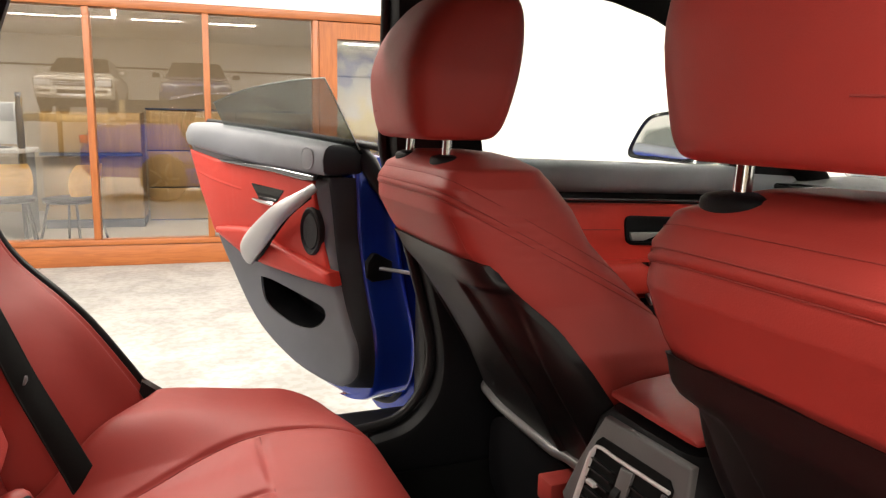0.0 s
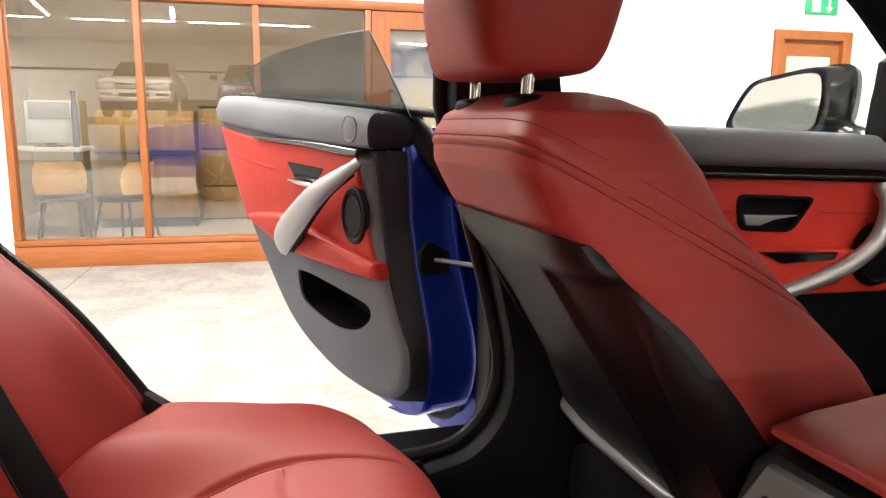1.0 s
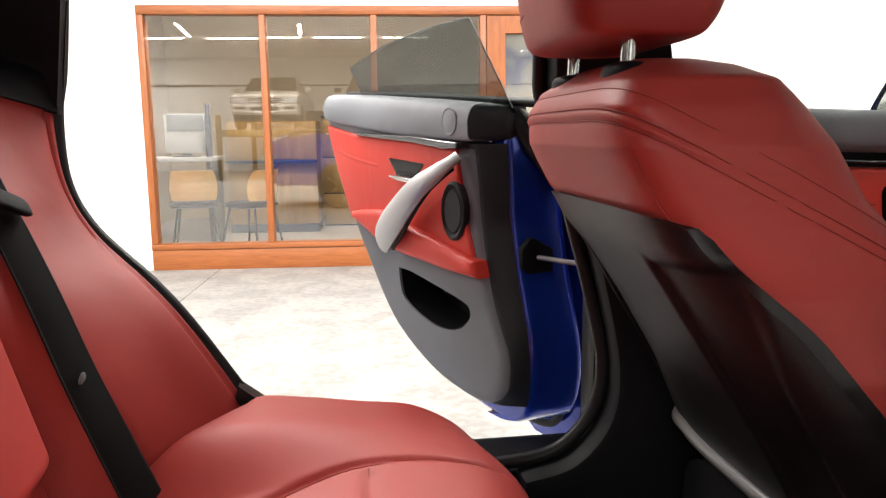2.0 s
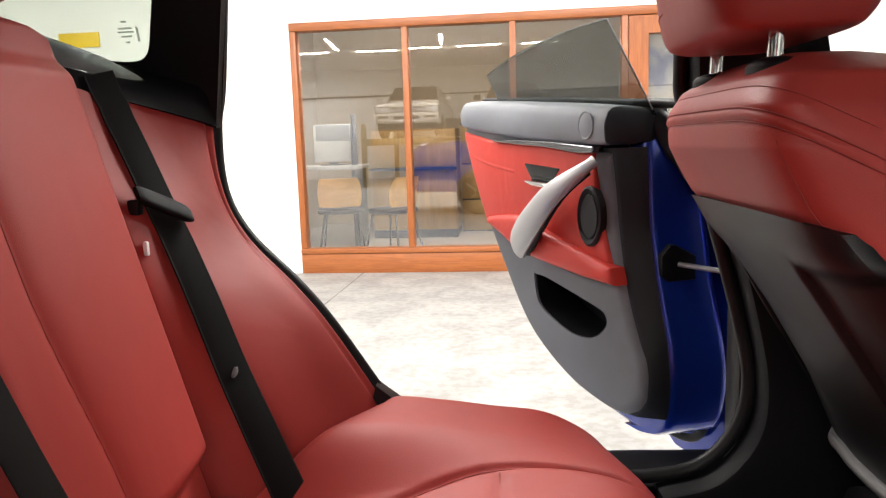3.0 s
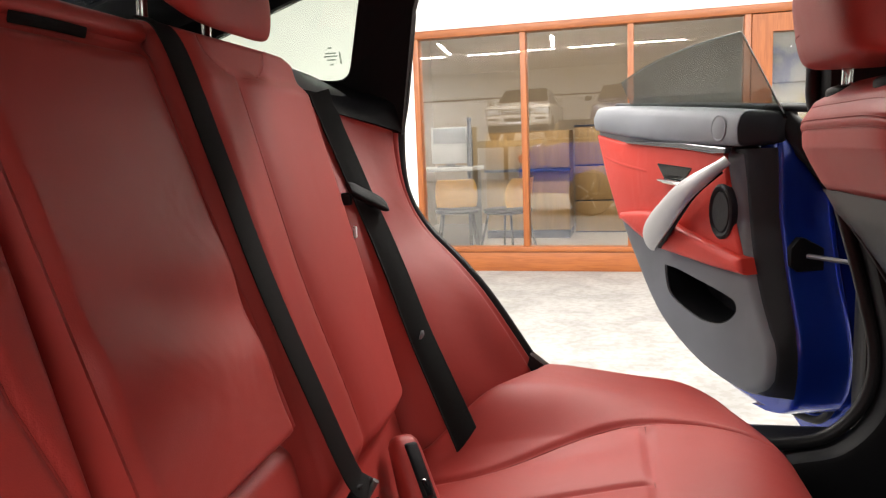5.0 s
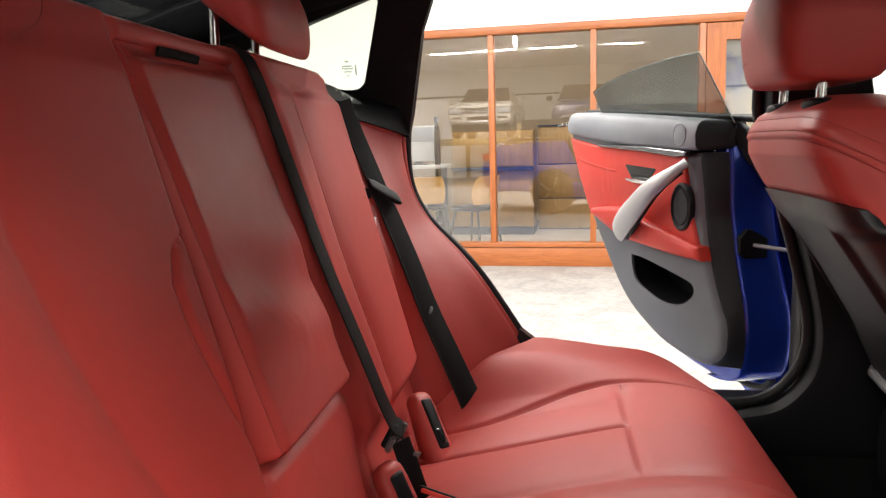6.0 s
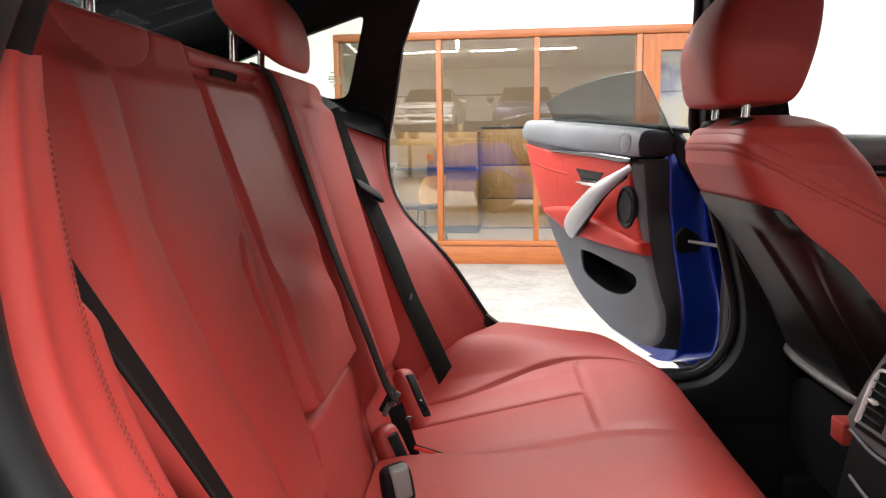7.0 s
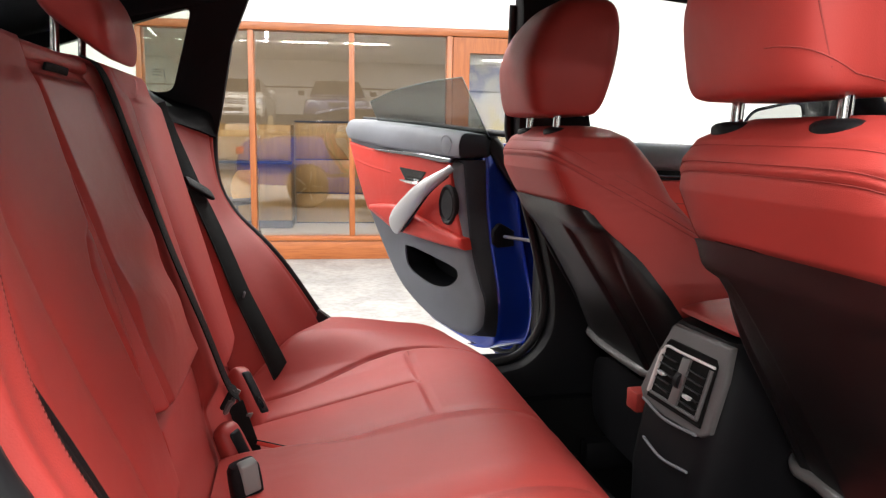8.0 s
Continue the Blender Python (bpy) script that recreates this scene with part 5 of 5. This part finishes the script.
part("lock_pin", tube([(0.703, YD + 0.01, 1.09), (0.703, YD + 0.01, 1.125)], 0.004), BLACK, fdoor)
part("sail_panel", slab([(1.335, 1.06), (1.62, 1.03), (1.56, 1.075), (1.46, 1.165), (1.372, 1.238), (1.352, 1.225)], lambda a, b, c: Vector((a, YD - 0.02 + c, b)), 0.05, 0.004), BLACK, fdoor, "black triangular mirror panel")

for k in range(6):
    part("sail_rib", tube([(1.375 + 0.022 * k, YD - 0.022, 1.085), (1.375 + 0.022 * k, YD - 0.022, 1.19 - 0.019 * k)], 0.003, 6), END, fdoor, "thin rib of the tweeter cover")
mirror = thing("wing_mirror", (1.4, 0.9, 1.08), "gloss black wing mirror with a bright mirror glass", "wing mirror")
mm = look((1.40, 1.05, 1.150), (0.4, 0.68, 1.18))


def mo(a, b, c):
    return mm @ Vector((a, b, -c))


outline = [(0.14, -0.055), (0.137, -0.03), (0.08, 0.050), (0.0, 0.070), (-0.10, 0.082), (-0.135, 0.06), (-0.132, -0.03), (-0.10, -0.068), (0.04, -0.066), (0.12, -0.064)]
outline = [(p.x * 0.88, p.y) for p in spline([(a, b, 0) for a, b in outline + outline[:1]], 4)][:-1]
rings = [[mo(a * k - sh, b * k, c) for a, b in outline] for k, c, sh in ((0.95, 0.001, 0), (1.04, 0.006, 0.002), (1.08, -0.015, 0.012), (1.06, -0.06, 0.03), (0.9, -0.11, 0.035), (0.5, -0.135, 0.03))]
part("housing", loft(rings), GLOSS, mirror, "gloss black mirror housing")
part("mirror_glass", slab([(a * 0.88, b * 0.88) for a, b in outline], lambda a, b, c: mo(a, b, 0.004 + c), 0.003), MIRROR, mirror, "mirror glass", smooth=False)
part("mirror_cap", loft([[mo(a * k - 0.03, b * k + 0.006, c) for a, b in outline] for k, c in ((1.09, -0.045), (1.05, -0.08), (0.88, -0.118), (0.5, -0.142))]), GLOSS, mirror, "gloss black mirror cap")
part("foot", tube([mo(-0.13, -0.04, -0.06), (1.41, 0.82, 1.09), (1.40, 0.76, 1.07)], [0.03, 0.022, 0.03], 10, 0.6), GLOSS, mirror)

# ---- dashboard and windscreen ----
dash = thing("dashboard", (1.6, 0, 0.8), "black dashboard with air vents", "dashboard")
part("dash_top", loft([oval((1.69, y, 0.925), (1, 0, 0), (0, 0, 1), 0.28, 0.135, 24, 3.5) for y in (-0.69, -0.3, 0.3, 0.69)]), SOFT, dash)
part("end_vent", box(1.395, 1.44, 0.50, 0.64, 1.0, 1.05, 0.006), GLOSS, dash, "square air vent")

# ---- outside of the car ----
ext = body


def sheet_glass(bm):
    bmesh.ops.solidify(bm, geom=list(bm.faces), thickness=0.005)
    return bm


part("roof_skin", loft([[Vector((x, y, z + 0.075 * (1 - (y / 0.66) ** 2))) for y in [0.64 * k / 8 for k in range(-8, 9)]]
                        for x, z in ((1.02, 1.44), (0.8, 1.475), (0.4, 1.505), (0.0, 1.49), (-0.25, 1.452), (-0.41, 1.42))], caps=False, closed=False), BLUE, ext, "metallic blue roof")
part("windscreen", sheet_glass(loft([[Vector((x, y * w, z)) for y in [k / 6 for k in range(-6, 7)]] for x, z, w in ((1.02, 1.45, 0.64), (1.40, 1.23, 0.665), (1.78, 1.02, 0.71))], caps=False, closed=False)), CLEAR, ext, "clear windscreen")
part("rear_screen", sheet_glass(loft([[Vector((x, y * w, z)) for y in [k / 6 for k in range(-6, 7)]] for x, z, w in ((-0.40, 1.425, 0.57), (-0.70, 1.345, 0.57), (-1.0, 1.25, 0.57), (-1.3, 1.12, 0.57))], caps=False, closed=False)), CAR_GLASS, ext, "clear rear screen")
part("bonnet", loft([oval((x, 0, z), (0, 1, 0), (0, 0, 1), w, h, 40, 4) for x, z, w, h in ((1.72, 0.66, 0.88, 0.36), (2.2, 0.64, 0.89, 0.36), (2.7, 0.60, 0.86, 0.34), (2.98, 0.56, 0.76, 0.28), (3.06, 0.53, 0.66, 0.2))]), BLUE, ext, "metallic blue bonnet and front wings")
part("boot", loft([oval((x, 0, z), (0, 1, 0), (0, 0, 1), w, h, 40, 4) for x, z, w, h in ((-1.28, 0.70, 0.72, 0.40), (-1.42, 0.68, 0.73, 0.40), (-1.55, 0.64, 0.70, 0.34), (-1.62, 0.60, 0.64, 0.22))]), BLUE, ext, "metallic blue boot lid and bumper")
for s in (1, -1):
    part("tail_lamp", moved(box(-0.06, 0.06, -0.16, 0.16, -0.055, 0.055, 0.02, 3), pose(-1.50, s * 0.56, 0.86, 0, 0, s * 25)), material("red_lens", (0.55, 0.01, 0.01), 0.15), ext, "red tail lamp")
    part("front_wing_inner", box(1.6, 1.75, s * 0.80 - 0.06, s * 0.80 + 0.06, 0.3, 0.98), BLUE, ext)
    for wx in (-0.50, 2.31):
        wheel = part("wheel", moved(loft([oval((0, 0, d), (1, 0, 0), (0, 1, 0), r, r, 40, 2) for d, r in ((-0.11, 0.23), (-0.11, 0.31), (-0.08, 0.328), (0.08, 0.328), (0.11, 0.31), (0.11, 0.23))]), pose(wx, s * 0.785, 0.328, 90, 0, 0)), material("road_tyre", (0.012, 0.012, 0.012), 0.8), ext, "black rubber tyre on an alloy wheel")
        for k in range(5):
            part("spoke", moved(box(0.03, 0.225, -0.022, 0.022, -0.01, 0.012, 0.006), pose(wx, s * 0.885, 0.328, 90, 0, 0) @ Matrix.Rotation(k * 2 * math.pi / 5, 4, "Z")), SATIN, wheel, "alloy wheel spoke")
part("near_front_door", box(0.50, 1.62, -0.86, -0.78, 0.36, 1.06, 0.02), BLUE, ext, "closed blue front door")
part("near_door_lining", box(0.50, 1.62, -0.77, -0.70, 0.42, 1.08, 0.02), BLACK, ext)

# ---- office furniture behind the glass ----
CAB = wood("brown_cabinet_wood", (0.25, 0.145, 0.045), (0.185, 0.105, 0.032), 2, 0.6, 0.45)
PLY = wood("yellow_plywood", (0.88, 0.60, 0.22), (0.75, 0.47, 0.15), 0, 0.5, 0.4)
NAVY = material("navy_board", (0.022, 0.028, 0.048), 0.5, spec=0.2)
DARK_METAL = material("dark_metal", (0.03, 0.03, 0.035), 0.4, 0.6)


def cabinet(x0, x1, y, h):
    ob = thing("office_cabinet", ((x0 + x1) / 2, y, 0), "brown wooden office cabinet with a dark worktop", "cabinet", "office cabinets", Matrix())
    part("base", box(x0, x1, y, y + 0.5, 0, 0.10), NAVY, ob)
    part("carcass", box(x0, x1, y + 0.022, y + 0.5, 0.102, h), CAB, ob)
    n = 2
    for k in range(n):
        a, b = x0 + (x1 - x0) * k / n, x0 + (x1 - x0) * (k + 1) / n
        for z0, z1 in ((0.11, 0.76), (0.81, h - 0.01)):
            part("door", box(a + 0.006, b - 0.006, y, y + 0.02, z0, z1, 0.002), CAB, ob)
    part("worktop", box(x0 - 0.01, x1 + 0.01, y - 0.06, y + 0.02, 0.77, 0.80), NAVY, ob, "dark blue worktop edge")
    return ob


cabinet(-1.55, -0.598, 7.4, 1.22)


def shelf_unit(x0, x1, y, h):
    ob = thing("shelf_unit", ((x0 + x1) / 2, y, 0), "dark brown wooden wall unit with drawer fronts", "cabinet", "office wall units", Matrix())
    part("carcass", box(x0, x1, y + 0.022, y + 0.45, 0.0, h), NAVY, ob)
    for z0, z1 in ((0.03, 0.385), (0.40, 0.80), (0.815, h)):
        part("front", box(x0 + 0.004, x1 - 0.004, y, y + 0.02, z0, z1, 0.002), CAB, ob)
    part("top_board", box(x0 - 0.005, x1 + 0.005, y - 0.015, y + 0.45, h + 0.002, h + 0.02, 0.003), NAVY, ob)
    return ob


shelf_unit(-0.58, 0.39, 7.9, 1.26)
shelf_unit(0.40, 1.37, 7.9, 1.26)
shelf_unit(1.38, 2.35, 7.9, 1.26)


def chair(x, y, turn):
    ob = thing("office_chair", (0, 0, 0), "yellow plywood chair with dark seat and legs", "chair", "office chairs", Matrix())
    rows = []
    for k in range(9):
        z = 0.50 + 0.27 * k / 8
        rows.append([Vector((0.22 * math.sin(a) * (1 - 0.06 * (k / 8) ** 2), -0.03 - 0.17 * math.cos(a) - 0.05 * k / 8, z)) for a in [radians(-72 + 144 * i / 16) * (1 - 0.22 * (k / 8) ** 5 - 0.18 * (1 - k / 8) ** 4) for i in range(17)]])
    back = loft(rows, caps=False, closed=False)
    bmesh.ops.solidify(back, geom=list(back.faces), thickness=0.012)
    part("backrest", back, PLY, ob, "curved yellow plywood backrest")
    part("seat", loft([oval((0, 0.0, z), (1, 0, 0), (0, 1, 0), r, r * 0.95, 24, 3) for z, r in ((0.43, 0.18), (0.44, 0.215), (0.47, 0.22), (0.48, 0.20))]), DARK_METAL, ob, "dark upholstered seat")
    for sx in (1, -1):
        for sy in (1, -1):
            part("leg", tube([(sx * 0.14, sy * 0.13, 0.44), (sx * 0.21, sy * 0.20, 0.0)], 0.011, 8), DARK_METAL, ob)
    ob.matrix_world = pose(x, y, 0, 0, 0, turn)
    return ob


chair(-1.58, 6.1, 10)
chair(-1.06, 6.0, 65)

desk = thing("office_desk", (-1.85, 6.8, 0), "white office desk with dark legs", "desk", m0=Matrix())
part("top", box(-2.5, -1.55, 6.7, 7.3, 0.82, 0.86, 0.004), material("pale_desk_laminate", (0.34, 0.34, 0.33), 0.5), desk)
for dx in (-2.45, -1.6):
    part("leg", box(dx - 0.02, dx + 0.02, 6.75, 7.25, 0, 0.82), DARK_METAL, desk)
screen = thing("computer_monitor", (-1.83, 6.9, 0.86), "white and grey computer monitor on the desk", "monitor", m0=Matrix())
part("display", box(-2.05, -1.64, 6.9, 6.93, 0.90, 1.29, 0.006), material("pale_monitor_plastic", (0.36, 0.37, 0.37), 0.5), screen, "white monitor housing")
part("back_panel", box(-2.02, -1.66, 6.893, 6.901, 1.115, 1.28, 0.003), material("grey_monitor_plastic", (0.14, 0.155, 0.17), 0.5), screen, "grey panel on the housing")
part("stand", box(-1.9, -1.8, 6.93, 6.96, 0.862, 1.05), DARK_METAL, screen)
part("foot", box(-1.98, -1.72, 6.86, 7.04, 0.861, 0.875, 0.004), DARK_METAL, screen)
vase = thing("tall_vase", (-1.58, 6.85, 0.86), "tall black vase on the desk", "vase", m0=Matrix())
part("vessel", loft([oval((-1.6, 6.82, 0.861 + h), (1, 0, 0), (0, 1, 0), r, r, 18, 2) for h, r in ((0, 0.03), (0.05, 0.035), (0.36, 0.032), (0.45, 0.018), (0.52, 0.030))]), NAVY, vase)

picture = thing("poster", (1.45, 5.6, 1.3), "pale blue and ochre abstract poster behind the door glass", "poster", m0=Matrix())


def poster_paint():
    m = material("poster_paint", (0.7, 0.7, 0.66), 0.6)
    nt = m.node_tree
    b = nt.nodes["Principled BSDF"]
    co, no, sep = nt.nodes.new("ShaderNodeTexCoord"), nt.nodes.new("ShaderNodeTexNoise"), nt.nodes.new("ShaderNodeSeparateXYZ")
    no.inputs["Scale"].default_value, no.inputs["Detail"].default_value = 3.4, 6
    ad = nt.nodes.new("ShaderNodeMath")
    ad.operation = "MULTIPLY_ADD"
    ad.inputs[1].default_value = 0.9
    rp = nt.nodes.new("ShaderNodeValToRGB")
    e = rp.color_ramp.elements
    e[0].position, e[0].color = 0.15, (0.38, 0.27, 0.05, 1)
    e[1].position, e[1].color = 0.95, (0.42, 0.41, 0.37, 1)
    for p, c in ((0.36, (0.42, 0.33, 0.10, 1)), (0.5, (0.38, 0.35, 0.28, 1)), (0.66, (0.36, 0.36, 0.36, 1)), (0.78, (0.14, 0.17, 0.30, 1))):
        e.new(p).color = c
    nt.links.new(co.outputs["Object"], no.inputs["Vector"])
    nt.links.new(co.outputs["Object"], sep.inputs["Vector"])
    nt.links.new(sep.outputs["Z"], ad.inputs[0])
    nt.links.new(no.outputs["Fac"], ad.inputs[2])
    nt.links.new(ad.outputs["Value"], rp.inputs["Fac"])
    nt.links.new(rp.outputs["Color"], b.inputs["Base Color"])
    return m


part("sheet", box(1.13, 1.77, GLASS_Y + 0.045, GLASS_Y + 0.05, 0.36, 1.84), poster_paint(), picture)

# ---- cars on lifts and the back of the showroom ----
TYRE = material("tyre_rubber", (0.012, 0.012, 0.012), 0.8)
CAR_WHITE = material("white_car_paint", (0.46, 0.44, 0.39), 0.3, coat=0.6, vary=0.02)
CAR_NAVY = material("navy_car_paint", (0.02, 0.025, 0.07), 0.2, coat=1.0, vary=0.05)
LENS = material("headlamp_lens", (0.7, 0.72, 0.74), 0.1, 0.6)
DARK_GLASS = material("dark_car_glass", (0.01, 0.010, 0.008), 0.25, spec=0.1)
RUST = material("lift_brown_steel", (0.20, 0.14, 0.06), 0.5, vary=0.2)


def lifted_car(x, y, z, w, paint, label, boxy):
    """A parked car with its nose to +y, standing at height z."""
    ob = thing("raised_car", (x, y, z), label, "car", "cars on lifts", Matrix())
    e = 9 if boxy else 3.6
    hw = w / 2
    sec = [(-4.0, 0.55, 0.80, 0.86), (-3.9, 0.35, 0.92, 0.97), (-3.0, 0.30, 0.94, 1.0), (-1.2, 0.30, 0.93, 1.0), (-0.55, 0.30, 0.90, 0.99)]
    sec += [(-0.06, 0.32, 0.86, 0.985), (-0.015, 0.36, 0.845, 0.97), (0.0, 0.40, 0.83, 0.95)] if boxy else [(-0.2, 0.32, 0.83, 0.95), (-0.05, 0.36, 0.78, 0.88), (0.0, 0.42, 0.72, 0.80)]
    part("body", loft([oval((x, y + a, z + (b + c) / 2), (1, 0, 0), (0, 0, 1), hw * k, (c - b) / 2, 48, e) for a, b, c, k in sec]), paint, ob)
    cab = [(-3.6, 0.90, 0.98, 0.85), (-3.0, 0.90, 1.36, 0.72), (-2.2, 0.90, 1.42, 0.74), (-1.75, 0.90, 1.38, 0.74), (-1.1, 0.90, 0.97, 0.86)]
    part("roof", loft([oval((x, y + a, z + (b + c) / 2), (1, 0, 0), (0, 0, 1), hw * k, (c - b) / 2, 40, 6 if boxy else 4) for a, b, c, k in cab]), paint, ob)
    part("windscreen", slab([(-0.80, 0.985), (0.80, 0.985), (0.68, 1.35), (-0.68, 1.35)], lambda a, b, c: Vector((x + a * hw, y - 1.10 - (b - 0.97) * 1.55 + c, z + b + 0.014)), 0.02), DARK_GLASS, ob, "dark windscreen")
    for s in (1, -1):
        lamp = box(-0.17, 0.17, -0.06, 0.018, -0.07, 0.07, 0.015) if boxy else slab([(-0.2, 0.02), (-0.12, -0.06), (0.12, -0.05), (0.2, 0.06), (0.05, 0.07)], lambda a, b, c: Vector((s * a, -0.05 + c - 0.5 * max(0, a), b)), 0.06, 0.01)
        part("headlamp", moved(lamp, Matrix.Translation((x + s * hw * (0.76 if boxy else 0.66), y - 0.0, z + 0.70))), LENS, ob, "clear headlamp")
        part("lamp_surround", box(x + s * hw * 0.76 - 0.19, x + s * hw * 0.76 + 0.19, y - 0.05, y + 0.008, z + 0.615, z + 0.785, 0.01), GLOSS, ob) if boxy else None
        part("side_mirror", moved(box(-0.09, 0.09, -0.05, 0.05, -0.06, 0.06, 0.035, 3), Matrix.Translation((x + s * (hw + 0.10), y - 1.30, z + 1.01))), paint if boxy else GLOSS, ob)
        part("indicator", box(x + s * hw * 0.72 - 0.13, x + s * hw * 0.72 + 0.13, y - 0.01, y + 0.062, z + 0.49, z + 0.545, 0.008), DARK_GLASS, ob)
        for wy in (-0.75, -3.2):
            part("wheel", moved(loft([oval((0, 0, d), (1, 0, 0), (0, 1, 0), r, r, 28, 2) for d, r in ((-0.1, 0.2), (-0.1, 0.29), (-0.07, 0.31), (0.07, 0.31), (0.1, 0.29), (0.1, 0.2))]), pose(x + s * (hw - 0.10), y + wy, z + 0.31, 0, 90, 0)), TYRE, ob, "black tyred wheel")
        if not boxy:
            part("grille", moved(box(-0.10, 0.10, -0.03, 0.02, -0.06, 0.06, 0.03, 3), Matrix.Translation((x + s * 0.12, y, z + 0.66))), GLOSS, ob, "rounded black grille half")
    if boxy:
        part("grille", box(x - hw * 0.50, x + hw * 0.50, y - 0.03, y + 0.012, z + 0.63, z + 0.77, 0.01), GLOSS, ob, "black radiator grille")
        for k in range(2):
            part("grille_bar", box(x - hw * 0.49, x + hw * 0.49, y + 0.005, y + 0.016, z + 0.665 + 0.045 * k, z + 0.68 + 0.045 * k), TRIM, ob)
    part("bumper", loft([oval((x, y + a, z + 0.50), (1, 0, 0), (0, 0, 1), hw * k, 0.085, 28, 6) for a, k in ((-0.25, 1.0), (0.0, 0.97), (0.05, 0.90))]), paint, ob)
    part("lower_grille", box(x - hw * 0.40, x + hw * 0.40, y + 0.02, y + 0.056, z + 0.455, z + 0.55, 0.01), GLOSS, ob, "dark slot in the bumper")
    part("apron", box(x - hw * 0.92, x + hw * 0.92, y - 0.2, y - 0.02, z + 0.16, z + 0.41, 0.03), GLOSS, ob, "dark apron under the bumper")
    part("plate_bar", box(x - 0.24, x + 0.24, y + 0.057, y + 0.063, z + 0.40, z + 0.45, 0.004), PLASTIC_W, ob)
    return ob


YC, ZC = -7.2, 1.22
lifted_car(-2.83, YC, ZC, 1.66, CAR_WHITE, "white saloon car standing on a lift", True)
lifted_car(-0.16, YC, ZC, 1.74, CAR_NAVY, "dark blue saloon car standing on a lift", False)
for lx in (-2.83, -0.16):
    lift = thing("car_lift", (lx, YC - 2, 0), "brown steel four post car lift", "car lift", "car lifts", Matrix())
    for s in (1, -1):
        part("runway", box(lx + s * 0.72 - 0.24, lx + s * 0.72 + 0.24, YC - 4.3, YC + 0.3, ZC - 0.16, ZC - 0.005, 0.01), RUST, lift)
        for yy in (YC + 0.35, YC - 4.2):
            part("column", box(lx + s * 1.05 - 0.06, lx + s * 1.05 + 0.06, yy - 0.06, yy + 0.06, 0, ZC + 0.35, 0.01), RUST, lift)
    part("cross_beam", box(lx - 1.0, lx + 1.0, YC + 0.29, YC + 0.40, ZC - 0.18, ZC - 0.02, 0.01), RUST, lift)
rail = thing("wall_rail", (0, Y0 + 0.05, 2.0), "thin dark rail along the showroom wall", "rail", m0=Matrix())
part("bar", box(X0 + 0.01, X1 - 0.01, Y0 + 0.001, Y0 + 0.04, 2.55, 2.60), DARK_METAL, rail)

# exit sign and a small yellow sign
exit_sign = thing("exit_sign", (5.13, GLASS_Y, 2.2), "green exit sign with a white arrow", "sign", m0=Matrix())
GREEN = material("sign_green", (0.02, 0.36, 0.16), 0.4)
part("board", box(4.96, 5.30, GLASS_Y - 0.02, GLASS_Y - 0.002, 2.13, 2.30, 0.003), GREEN, exit_sign)
arrow = joined(box(5.195, 5.215, GLASS_Y - 0.026, GLASS_Y - 0.021, 2.18, 2.26), slab([(5.165, 2.19), (5.245, 2.19), (5.205, 2.145)], lambda a, b, c: Vector((a, GLASS_Y - 0.026 + c, b)), 0.005))
part("arrow", arrow, PLASTIC_W, exit_sign, "white arrow", smooth=False)
part("panel", box(5.02, 5.11, GLASS_Y - 0.026, GLASS_Y - 0.021, 2.15, 2.28), PLASTIC_W, exit_sign, "white panel", smooth=False)

marks = thing("window_etching", (-0.37, 0.69, 1.23), "faint etched marks on the quarter glass", "marking")
ETCH = glass("etched_glass", (0.42, 0.46, 0.43), 1.4, 0.25)
for z, w in ((1.252, 0.004), (1.243, 0.010), (1.238, 0.012), (1.232, 0.008), (1.224, 0.003)):
    part("bar", slab([(-0.368 - w, z), (-0.368 + w, z), (-0.368 + w, z + 0.0025), (-0.368 - w, z + 0.0025)], lambda a, b, c: Vector((a, 0.70 - 0.35 * max(0, b - 1.15) + 0.027 + c, b)), 0.001), ETCH, marks, smooth=False)
part("bar", slab([(-0.352, 1.226), (-0.349, 1.226), (-0.349, 1.246), (-0.352, 1.246)], lambda a, b, c: Vector((a, 0.70 - 0.35 * max(0, b - 1.15) + 0.027 + c, b)), 0.001), ETCH, marks, smooth=False)
yellow = thing("wall_sign", (-3.5, GLASS_Y, 2.0), "small plain yellow sign on the white wall", "sign", m0=Matrix())
part("board", box(-3.72, -3.36, GLASS_Y - 0.016, GLASS_Y - 0.002, 1.95, 2.07, 0.003), material("sign_yellow", (0.75, 0.50, 0.03), 0.5), yellow)
